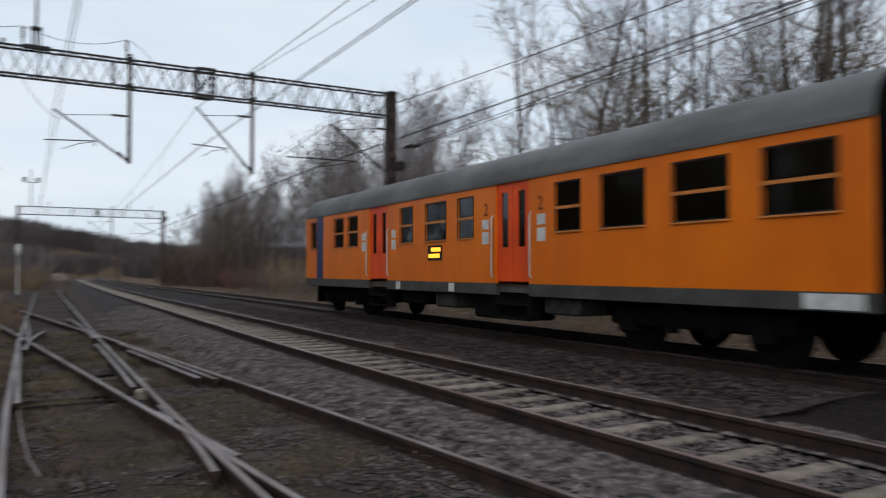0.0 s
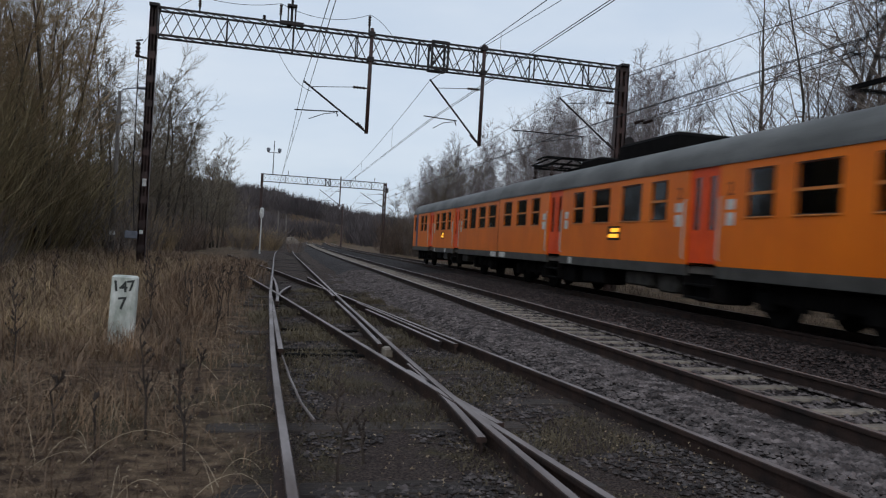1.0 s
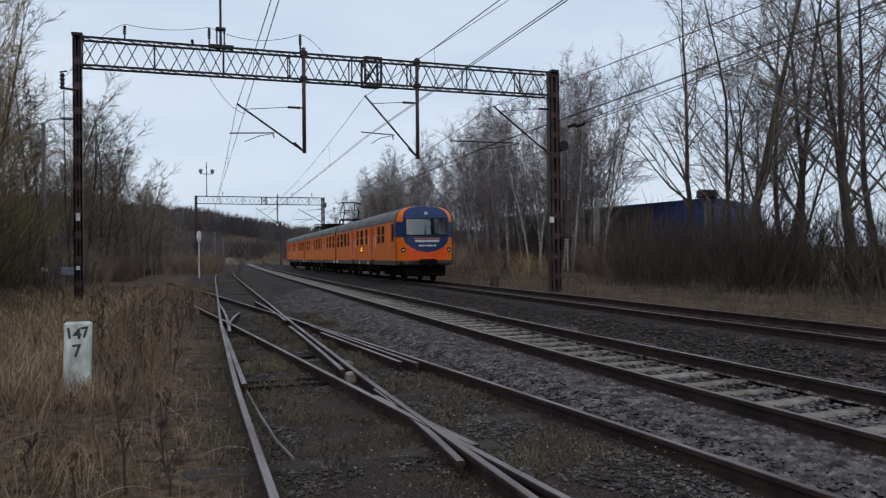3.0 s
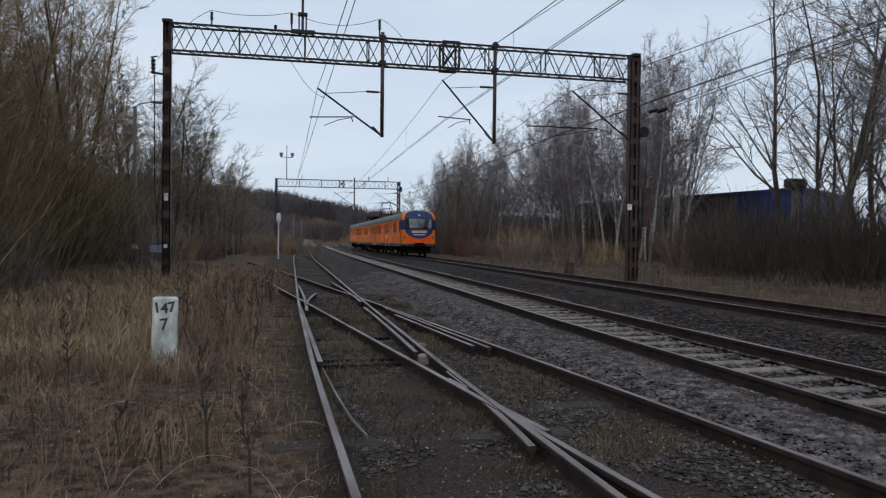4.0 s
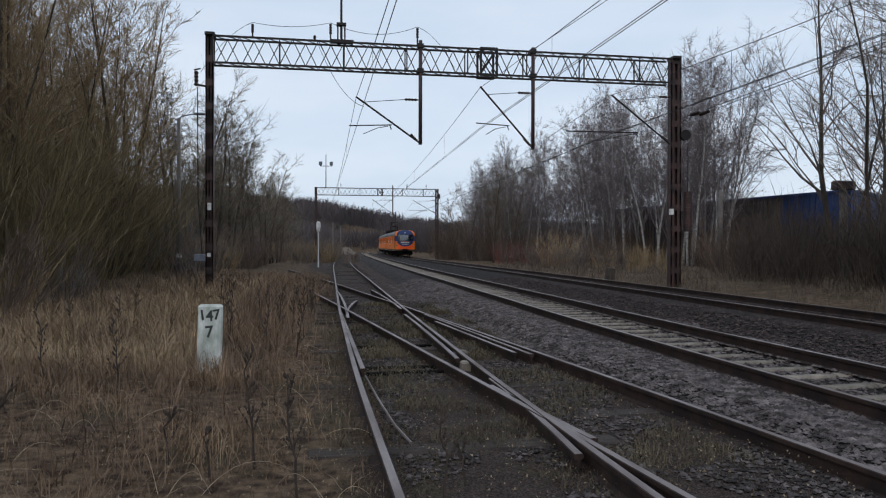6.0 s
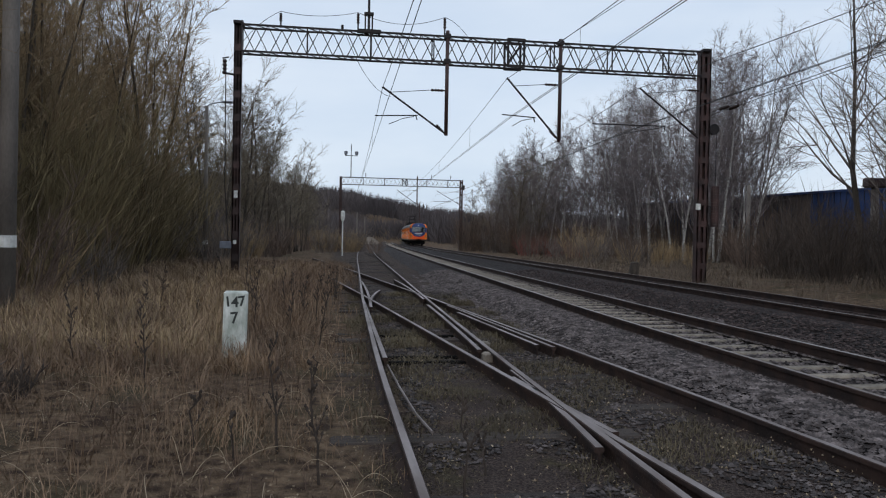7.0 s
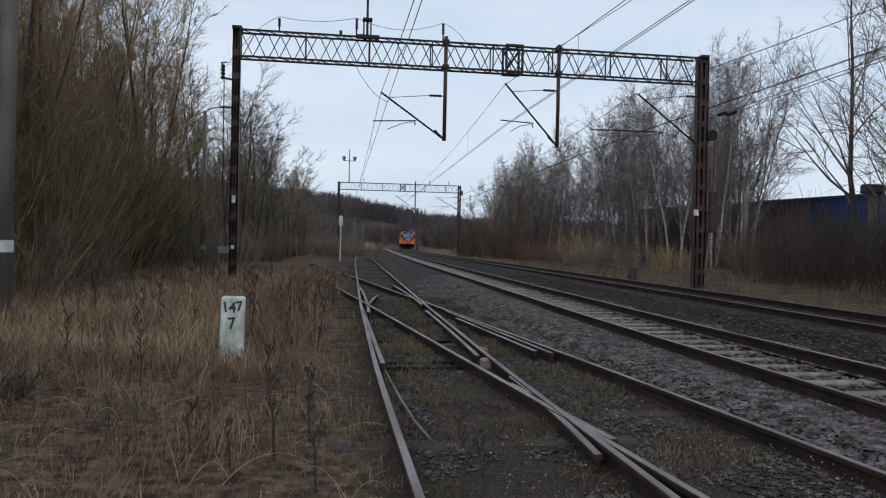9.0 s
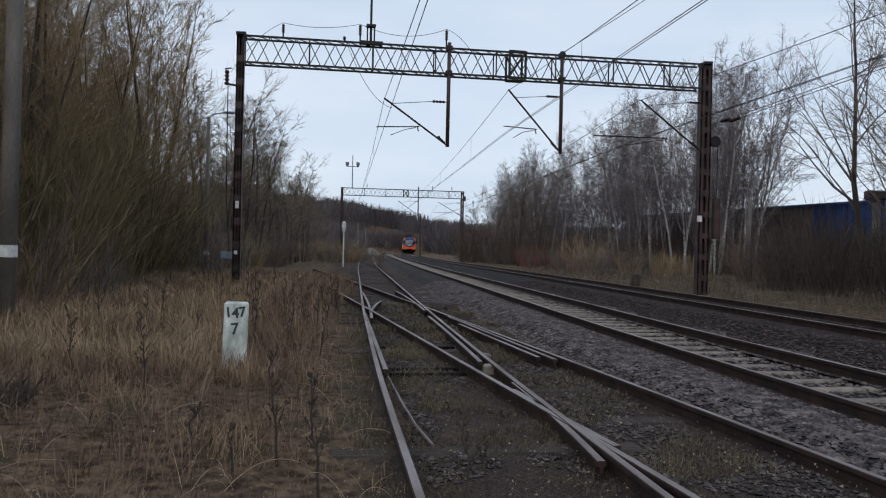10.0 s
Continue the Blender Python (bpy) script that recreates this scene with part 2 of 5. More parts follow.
M_TAIL = glow("red_tail_lamp", (0.8, 0.02, 0.03), 0.5)
M_LAMP = paint("clear_lamp_lens", (0.6, 0.62, 0.62), (0.4, 0.4, 0.42), 6, 0.2, bump=0)
M_NAVYWALL = paint("blue_sheet_cladding", (0.036, 0.066, 0.175), (0.024, 0.042, 0.110), 0.5, 0.6, bump=0.1, stretch=(1, 1, 0.3))
M_RUSTWALL = paint("faded_red_brown_cladding", (0.105, 0.082, 0.076), (0.060, 0.050, 0.050), 0.4, 0.8, bump=0.1)
M_BARK = paint("dark_bark", (0.090, 0.074, 0.060), (0.045, 0.037, 0.031), 5, 0.95, bump=0.5, stretch=(1, 1, 0.3), random_tint=0.2)
M_TWIG = paint("brown_twigs", (0.195, 0.160, 0.138), (0.100, 0.083, 0.073), 1.5, 0.95, bump=0, random_tint=0.3)
M_BIRCH = paint("birch_bark", (0.46, 0.44, 0.41), (0.13, 0.12, 0.115), 4, 0.85, bump=0.2, stretch=(1, 1, 2.5), random_tint=0.2)
M_BTWIG = paint("greyish_birch_twigs", (0.240, 0.204, 0.205), (0.130, 0.109, 0.111), 1.2, 0.95, bump=0, random_tint=0.25)
M_WTWIG = paint("olive_brown_willow_twigs", (0.355, 0.254, 0.146), (0.190, 0.136, 0.081), 0.5, 0.95, bump=0, random_tint=0.35)
M_THICKET = paint("olive_brown_thicket_stems", (0.260, 0.200, 0.104), (0.125, 0.096, 0.054), 0.5, 0.95, bump=0, random_tint=0.4)
M_EDGE = paint("brown_wood_edge_stems", (0.150, 0.106, 0.080), (0.075, 0.055, 0.045), 0.5, 0.95, bump=0, random_tint=0.4)
M_ATWIG = paint("grey_brown_ash_twigs", (0.200, 0.165, 0.120), (0.105, 0.085, 0.066), 0.5, 0.95, bump=0, random_tint=0.35)
M_SHRUB = paint("red_brown_shrub_twigs", (0.190, 0.135, 0.105), (0.110, 0.080, 0.064), 0.8, 0.95, bump=0, random_tint=0.35)
M_BRAMBLE = paint("dark_bramble_twigs", (0.098, 0.073, 0.059), (0.049, 0.039, 0.034), 0.8, 0.95, bump=0, random_tint=0.35)
M_CHIN = paint("vermilion_front_paint", (0.86, 0.110, 0.010), (0.70, 0.085, 0.010), 2, 0.4, bump=0.03, fine=0.1)
M_CLASS = paint("dark_red_numeral_paint", (0.20, 0.030, 0.012), (0.14, 0.022, 0.010), 6, 0.5, bump=0)
M_LITTER = paint("pale_leaf_litter", (0.340, 0.270, 0.185), (0.150, 0.105, 0.070), 8, 0.9, bump=0, random_tint=0.5)
M_VERGE = paint("grey_brown_verge_grass", (0.176, 0.136, 0.099), (0.070, 0.054, 0.042), 0.8, 0.9, bump=0, random_tint=0.45)
M_REDTWIG = paint("dull_red_dogwood_twigs", (0.230, 0.075, 0.060), (0.120, 0.046, 0.040), 0.8, 0.95, bump=0, random_tint=0.3)
M_PALE = paint("bleached_stem", (0.420, 0.340, 0.240), (0.250, 0.190, 0.130), 5, 0.9, bump=0, random_tint=0.3)
M_FARWOOD = paint("distant_grey_wood", (0.112, 0.096, 0.096), (0.062, 0.054, 0.058), 0.05, 0.95, bump=0, random_tint=0.3)
M_STRAW = paint("dry_grass_blades", (0.292, 0.197, 0.124), (0.096, 0.064, 0.047), 0.9, 0.9, bump=0, random_tint=0.45)
M_GREENGRASS = paint("mossy_grass_blades", (0.150, 0.122, 0.076), (0.066, 0.054, 0.038), 0.9, 0.9, bump=0, random_tint=0.4)
M_BANK = paint("pale_olive_dead_grass", (0.440, 0.325, 0.190), (0.210, 0.155, 0.092), 0.5, 0.9, bump=0, random_tint=0.45)
M_WEED = paint("dead_weed_stalk", (0.070, 0.052, 0.042), (0.042, 0.033, 0.028), 6, 0.95, bump=0.2, random_tint=0.2)
M_GREYBOX = paint("grey_cabinet_steel", (0.2, 0.22, 0.26), (0.13, 0.14, 0.17), 5, 0.6, bump=0.1)


# ---------------------------------------------------------------- mesh helpers
class Shape:
    """Collects vertices and faces, with a material index for each face."""

    def __init__(self):
        self.v, self.f, self.m = [], [], []

    def add(self, verts, faces, mat=0):
        k = len(self.v)
        self.v.extend(tuple(p) for p in verts)
        self.f.extend(tuple(k + i for i in f) for f in faces)
        self.m.extend([mat] * len(faces))
        return self

    def box(self, x0, x1, y0, y1, z0, z1, mat=0, bevel=0.0):
        if bevel <= 0:
            v = [(x, y, z) for z in (z0, z1) for x, y in ((x0, y0), (x1, y0), (x1, y1), (x0, y1))]
            return self.add(v, [(3, 2, 1, 0), (4, 5, 6, 7), (0, 1, 5, 4), (1, 2, 6, 5), (2, 3, 7, 6), (3, 0, 4, 7)], mat)
        b = min(bevel, (x1 - x0) / 2.1, (y1 - y0) / 2.1, (z1 - z0) / 2.1)
        rings = []
        for z, inset in ((z0, b), (z0 + b, 0), (z1 - b, 0), (z1, b)):
            ring = []
            for cx, cy, sx, sy in ((x0, y0, 1, 1), (x1, y0, -1, 1), (x1, y1, -1, -1), (x0, y1, 1, -1)):
                ax, ay = cx + sx * inset, cy + sy * inset
                pair = [(ax + sx * b, ay, z), (ax, ay + sy * b, z)]
                if (sx, sy) in ((1, 1), (-1, -1)):
                    pair.reverse()
                ring += pair
            rings.append(ring)
        v = [p for r in rings for p in r]
        f = [tuple(range(7, -1, -1)), tuple(24 + i for i in range(8))]
        for k in range(3):
            f += [(8 * k + i, 8 * k + (i + 1) % 8, 8 * k + 8 + (i + 1) % 8, 8 * k + 8 + i) for i in range(8)]
        return self.add(v, f, mat)

    def tube(self, points, radii, sides=6, mat=0, caps=True):
        pts = [Vector(p) for p in points]
        radii = radii if hasattr(radii, "__len__") else [radii] * len(pts)
        k0 = len(self.v)
        up = Vector((0.13, 0.21, 1)).normalized()
        for i, p in enumerate(pts):
            d = (pts[min(i + 1, len(pts) - 1)] - pts[max(i - 1, 0)])
            d = d.normalized() if d.length > 1e-9 else Vector((0, 0, 1))
            ref = up if abs(d.dot(up)) < 0.95 else Vector((1, 0.1, 0)).normalized()
            a = d.cross(ref).normalized()
            b = d.cross(a)
            for s in range(sides):
                t = 2 * math.pi * s / sides
                q = p + (a * math.cos(t) + b * math.sin(t)) * radii[i]
                self.v.append((q.x, q.y, q.z))
        n = len(pts)
        for i in range(n - 1):
            for s in range(sides):
                s2 = (s + 1) % sides
                self.f.append((k0 + i * sides + s, k0 + i * sides + s2, k0 + (i + 1) * sides + s2, k0 + (i + 1) * sides + s))
                self.m.append(mat)
        if caps and sides > 2:
            self.f.append(tuple(k0 + s for s in range(sides - 1, -1, -1)))
            self.f.append(tuple(k0 + (n - 1) * sides + s for s in range(sides)))
            self.m.extend([mat, mat])
        return self

    def spike(self, a, b, r):
        """A three-sided twig that runs out to a point."""
        a, b = Vector(a), Vector(b)
        d = (b - a).normalized()
        ref = Vector((0, 0, 1)) if abs(d.z) < 0.9 else Vector((1, 0, 0))
        u = d.cross(ref).normalized() * r
        w = d.cross(u)
        k = len(self.v)
        self.v.extend((tuple(a + u), tuple(a - u * 0.5 + w * 0.87), tuple(a - u * 0.5 - w * 0.87), tuple(b)))
        self.f.extend(((k, k + 1, k + 3), (k + 1, k + 2, k + 3), (k + 2, k, k + 3)))
        self.m.extend((0, 0, 0))
        return self

    def bar(self, a, b, w, h=None, mat=0):
        """A straight bar of rectangular section between two points."""
        a, b, h = Vector(a), Vector(b), h or w
        d = (b - a).normalized()
        ref = Vector((0, 1, 0)) if abs(d.y) < 0.9 else Vector((1, 0, 0))
        s = d.cross(ref).normalized() * (w / 2)
        u = d.cross(s).normalized() * (h / 2)
        v = [p + i * s + j * u for p in (a, b) for i, j in ((-1, -1), (1, -1), (1, 1), (-1, 1))]
        return self.add(v, [(3, 2, 1, 0), (4, 5, 6, 7), (0, 1, 5, 4), (1, 2, 6, 5), (2, 3, 7, 6), (3, 0, 4, 7)], mat)

    def mesh(self, name, mats, smooth=False):
        me = bpy.data.meshes.new(name)
        me.from_pydata(self.v, [], self.f)
        for m in mats if isinstance(mats, (list, tuple)) else [mats]:
            me.materials.append(m)
        if any(self.m):
            me.polygons.foreach_set("material_index", self.m)
        if smooth:
            me.polygons.foreach_set("use_smooth", [True] * len(me.polygons))
        me.update()
        return me


def part(name, shape, mats, parent, label="", smooth=False):
    ob = new(name, shape.mesh(name, mats, smooth) if isinstance(shape, Shape) else shape)
    ob.parent = parent
    if label:
        ob["label"] = label
    return ob


def thing(name, label, category, group="", at=None):
    ob = new(name)
    tagged(ob, label, category, group)
    ob.empty_display_size = 0.2
    if at is not None:
        ob.matrix_basis = at
    return ob


def solid(name, shape, mats, label, category, group="", kind="", smooth=False):
    return tagged(new(name, shape.mesh(name, mats, smooth)), label, category, group, kind)


def insulator(s, a, b, r=0.06, discs=5, mat=0):
    """A ribbed porcelain insulator between two points."""
    a, b = Vector(a), Vector(b)
    pts, rad = [], []
    for i in range(discs * 2 + 1):
        pts.append(a.lerp(b, i / (discs * 2)))
        rad.append(r if i % 2 else r * 0.5)
    s.tube(pts, rad, 8, mat)


# ---------------------------------------------------------------- ground
def far_rise(x):
    u = max(0.0, min(1.0, (50 - x) / 60))
    return 4.2 + 8.6 * u * u * (3 - 2 * u) - 1.2 * max(0.0, min(1.0, (x - 60) / 80))


def ground_z(x, y):
    z = grade(y) - 0.16
    z += 0.05 * noise.noise((x * 0.35, y * 0.35, 0)) + 0.02 * noise.noise((x * 1.7, y * 1.7, 3))
    if x < 0.2:
        z += 0.10 * min(1, (0.2 - x) / 2.5) + 0.5 * max(0.0, min(1, (-x - 8) / 12))
    if x > 13.5:
        z += 0.20 * min(1, (x - 13.5) / 4)
    if 13.5 > x > 3.9 and y < 180:
        z -= 0.12
    if y > 150:
        rise = min(1, (y - 150) / 120)
        off = abs(x - line_d(y)) - 9
        rise *= max(0.0, min(1, off / 25)) if y < 230 else 1
        z += rise * rise * (3 - 2 * rise) * far_rise(x)
    return z


def build_ground():
    def steps(lo, hi, fine_lo, fine_hi, fine, coarse_growth):
        out, p, d = [], fine_lo, fine
        while p < fine_hi:
            out.append(p)
            p += fine
        while p < hi:
            out.append(p)
            d *= coarse_growth
            p += d
        out.append(hi)
        p, d = fine_lo, fine
        while p > lo:
            d *= coarse_growth
            p -= d
            out.insert(0, max(p, lo))
        return out
    xs, ys = steps(-900, 900, -9, 17, 0.3, 1.14), steps(-700, 1800, 0, 40, 0.3, 1.10)
    s = Shape()
    s.v = [(x, y, ground_z(x, y)) for y in ys for x in xs]
    nx = len(xs)
    s.f = [(j * nx + i, j * nx + i + 1, (j + 1) * nx + i + 1, (j + 1) * nx + i) for j in range(len(ys) - 1) for i in range(nx - 1)]
    s.m = [0] * len(s.f)
    solid("ground", s, M_GROUND, "dry winter meadow and gritty trackside soil", "ground", kind="structure", smooth=True)


def track_steps(y0, y1):
    out, y = [], y0
    while y < y1:
        out.append(y)
        y += 0.8 if -2 < y < 45 else 2.5
    return out + [y1]


def build_ballast():
    """One bed under both main tracks, with shoulders, a shallow dip between them and slopes to the ground."""
    s = Shape()
    rows = track_steps(-80, 230)
    for y in rows:
        c, d, g = line_c(y), line_d(y), grade(y)
        mid = (c + d) / 2
        prof = [(c - 2.35, -0.34), (c - 1.75, -0.09), (c - 1.45, -0.025), (c - 0.86, -0.02), (c - 0.62, -0.085), (c, -0.085), (c + 0.62, -0.085), (c + 0.86, -0.02), (c + 1.45, -0.03), (mid, -0.09),
                (d - 1.45, -0.03), (d - 0.86, -0.02), (d - 0.62, -0.07), (d, -0.07), (d + 0.62, -0.07), (d + 0.86, -0.02), (d + 1.45, -0.05), (d + 1.8, -0.12), (d + 2.6, -0.36)]
        s.v += [(x, y, z + g + CANT * max(0.0, min(1.0, (x - mid + 0.2) / 0.9)) + 0.02 * noise.noise((x * 2, y * 2, 7))) for x, z in prof]
    n = 19
    s.f = [(j * n + i, j * n + i + 1, (j + 1) * n + i + 1, (j + 1) * n + i) for j in range(len(rows) - 1) for i in range(n - 1)]
    # darker bed inside the inner gauge and outward from its far shoulder
    s.m = [1 if i >= 8 or 3 <= i <= 6 else 0 for j in range(len(rows) - 1) for i in range(n - 1)]
    solid("ballast_bed", s, [M_BALLAST, M_DARKBED], "grey crushed stone ballast bed under the main tracks", "ballast", kind="structure", smooth=True)


# ---------------------------------------------------------------- tracks
PROFILE = [(-0.07, -0.172), (0.07, -0.172), (0.07, -0.158), (0.012, -0.14), (0.012, -0.045), (0.036, -0.036), (0.036, -0.006), (0.028, 0.0), (-0.028, 0.0), (-0.036, -0.006), (-0.036, -0.036), (-0.012, -0.045), (-0.012, -0.14), (-0.07, -0.158)]


def rail_shape(points):
    """A flat-bottomed rail swept along points on its running surface."""
    s = Shape()
    pts = [Vector(p) for p in points]
    n = len(PROFILE)
    for i, p in enumerate(pts):
        d = (pts[min(i + 1, len(pts) - 1)] - pts[max(i - 1, 0)]).normalized()
        side = Vector((d.y, -d.x, 0)).normalized()
        s.v += [tuple(p + side * u + Vector((0, 0, v))) for u, v in PROFILE]
    for i in range(len(pts) - 1):
        for k in range(n):
            k2 = (k + 1) % n
            s.f.append((i * n + k, i * n + k2, (i + 1) * n + k2, (i + 1) * n + k))
            s.m.append(1 if k == 7 else 0)
    s.f += [tuple(range(n - 1, -1, -1)), tuple((len(pts) - 1) * n + k for k in range(n))]
    s.m += [0, 0]
    return s


def line_points(line, off, y0, y1, z):
    return [(line(y) + off, y, z + grade(y)) for y in track_steps(y0, y1)]


def sleeper_mesh(kind):
    s = Shape()
    if kind == "concrete":
        for x0, x1, zt in ((-1.25, -0.52, -0.03), (-0.52, 0.52, -0.034), (0.52, 1.25, -0.03)):
            s.box(x0, x1, -0.088, 0.088, -0.22, zt, 0, 0.022)
        return s.mesh("sleeper", [M_CONCRETE])
    s.box(-1.28, 1.28, -0.13, 0.13, -0.18, 0.0, 0, 0.018)
    return s.mesh("sleeper", [M_OLDWOOD])


def build_track(name, line, y0, y1, z, label, sleepers, tops, rails=((-0.753, None), (0.753, None)), spacing=0.6, sink=0.0, seed=1):
    rng = random.Random(seed)
    t = thing(name, label, "railway track")
    for off, _ in rails:
        part("rail", rail_shape(line_points(line, off, y0, y1, z)), [M_RUST, tops], t)
    if sleepers:
        me = sleeper_mesh(sleepers)
        k, y = 0, max(y0, 1.0)
        while y < y1 and k < 290:
            ob = new("sleeper", me)
            ob.parent = t
            dx = (line(y + 0.3) - line(y - 0.3)) / 0.6
            sag = rng.uniform(-0.04, 0.012) if z < 0.1 else rng.uniform(-0.015, 0.012) if sleepers == "wood" else rng.uniform(-0.006, 0.006)
            ob.matrix_basis = pose(line(y) + rng.uniform(-0.03, 0.03), y, z + grade(y) - 0.165 + (0.03 if sleepers == "concrete" else 0.0) - sink + sag, rng.uniform(-1, 1), rng.uniform(-0.5, 0.5), -math.degrees(math.atan(dx)) + rng.uniform(-1, 1))
            y += spacing + rng.uniform(-0.03, 0.03)
            k += 1
    return t


def build_tracks():
    build_track("main_track", line_c, -80, 225, RAIL_MAIN, "main line track with steel rails on pale concrete sleepers in ballast", "concrete", M_RAILTOP, seed=2)
    build_track("main_track", line_d, -80, 225, RAIL_MAIN + CANT, "main line track with rusty rails on dark sleepers in ballast", "wood", M_RAILTOP, seed=3)
    build_track("siding_track", line_a, -30, 80, RAIL_SIDE, "old siding track with worn rails on sunken wooden sleepers", "wood", M_RAILDULL, spacing=0.72, seed=4, sink=-0.018)
    x = build_track("crossing_track", line_x, -30, 52, RAIL_SIDE - 0.005, "old track crossing the siding at a shallow angle", "wood", M_RAILDULL, spacing=0.75, seed=5, sink=-0.015)
    # check, wing and slip rails of the crossing
    def piece(a, b, name="check_rail", bend=0.0, z=-0.011):
        pts = []
        for i in range(9):
            u = i / 8
            pts.append((a[0] + (b[0] - a[0]) * u + bend * 4 * u * (1 - u), a[1] + (b[1] - a[1]) * u, z + grade(a[1])))
        part(name, rail_shape(pts), [M_RUST, M_RAILDULL], x)
    ax, xx = line_a, line_x
    piece((ax(6.7) + 0.62, 6.6), (ax(9.6) + 0.753 - 0.03, 9.7), "wing_rail", 0.03)
    piece((xx(7.4) - 0.64, 7.0), (xx(9.4) - 0.70, 9.3), "wing_rail", -0.01)
    piece((ax(12) + 0.60, 11.2), (ax(17.5) + 0.62, 17.6), "check_rail", 0.02)
    piece((xx(11.5) + 0.62, 11.4), (xx(17) + 0.66, 17.5), "check_rail", 0.0)
    piece((xx(12) + 0.49, 11.6), (xx(16) + 0.53, 16.0), "check_rail", 0.0)
    piece((ax(10.6) - 0.66, 10.6), (ax(17.5) - 0.72, 18.2), "switch_rail", 0.0)
    piece((ax(17) - 0.62, 17.0), (ax(25) - 0.70, 25.5), "switch_rail", 0.05)
    piece((ax(18.3) - 0.60, 18.3), (ax(23.4) - 0.30, 21.9), "switch_rail", -0.05)
    piece((ax(19.5) + 0.66, 19.0), (ax(26) + 0.40, 26.5), "switch_rail", 0.06)
    rod = Shape().tube([(1.04, 7.25, -0.05), (0.98, 7.8, -0.04), (0.95, 8.9, -0.04), (0.94, 10.3, -0.05)], 0.012, 6)
    part("point_rod", rod, M_RAILDULL, x)
    for y in (10.9, 11.3, 13.4):
        s = Shape().box(ax(y) - 0.6, ax(y) + 0.6, y - 0.05, y + 0.05, -0.16, -0.11, 0, 0.01)
        part("stretcher_bar", s, M_UNDER, x)
    for sx, y in ((2.32, 11.0), (2.44, 12.0)):
        part("chair_block", Shape().box(sx - 0.09, sx + 0.09, y - 0.1, y + 0.1, -0.15, -0.02, 0, 0.02), M_CONCRETE, x)


def stone_field(name, count, region, height, size, mat, label, seed):
    """Loose stones, each a small uneven lump, joined into one."""
    rng = np.random.default_rng(seed)
    base = np.array([(1, 0, 0), (0, 1, 0), (-1, 0, 0), (0, -1, 0), (0.1, 0.1, 0.8), (0, 0, -0.8)])
    faces = [(0, 1, 4), (1, 2, 4), (2, 3, 4), (3, 0, 4), (1, 0, 5), (2, 1, 5), (3, 2, 5), (0, 3, 5)]
    s = Shape()
    k = 0
    while k < count:
        y = region[2] + (region[3] - region[2]) * rng.random() ** 1.6
        x = rng.uniform(region[0], region[1])
        z = height(x, y)
        if z is None:
            continue
        r = size * rng.uniform(0.55, 1.35)
        a = rng.uniform(0, 6.28)
        v = base * rng.uniform(0.65, 1.2, (6, 1)) * (r, r * rng.uniform(0.6, 1), r * rng.uniform(0.45, 0.8))
        rot = np.array([[math.cos(a), -math.sin(a), 0], [math.sin(a), math.cos(a), 0], [0, 0, 1]])
        s.add((v @ rot.T + (x, y, z)).tolist(), faces)
        k += 1
    solid(name, s, mat, label, "stones", kind="stuff")


def inner_bed(x, y):
    return bed_height(x, y) if x < line_c(y) + 1.5 + 0.5 * noise.noise((y * 0.7, 3, 1)) else None


def outer_bed(x, y):
    return bed_height(x, y) if x > line_c(y) + 1.3 else None


def bed_height(x, y):
    c, d = line_c(y), line_d(y)
    u, w = x - c, x - d
    if w > 2.3 or x < line_x(y) + 0.95 or u < -3.6:
        return None
    for q in (u, w):
        if abs(abs(q) - 0.753) < 0.085:
            return None
    up = grade(y) + CANT * max(0.0, min(1.0, (x - (c + d) / 2 + 0.2) / 0.9))
    if u < -1.45:
        z = max(up - 0.025 + min(0.0, u + 1.45) * 0.217 + min(0.0, u + 1.75) * 0.2, ground_z(x, y)) + 0.008
        return z if u > -2.3 or noise.noise((x * 1.3, y * 0.6, 21)) > (-2.7 - u) * 0.5 else None
    if abs(u) < 0.62:
        if noise.noise((x * 23, y * 23, 5)) > -0.1:
            return None
        return up - (0.072 if abs(u) < 0.42 else 0.06)
    if w > 1.45:
        return up - 0.07 - (w - 1.45) * 0.3
    return up - 0.025


def siding_height(x, y):
    for line in (line_a, line_x):
        if abs(abs(x - line(y)) - 0.753) < 0.09:
            return None
    if x < line_a(y) - 0.6 or x > line_c(y) - 2.0 or noise.noise((x * 0.9, y * 0.9, 11)) < -0.05:
        return None
    return ground_z(x, y) + 0.01


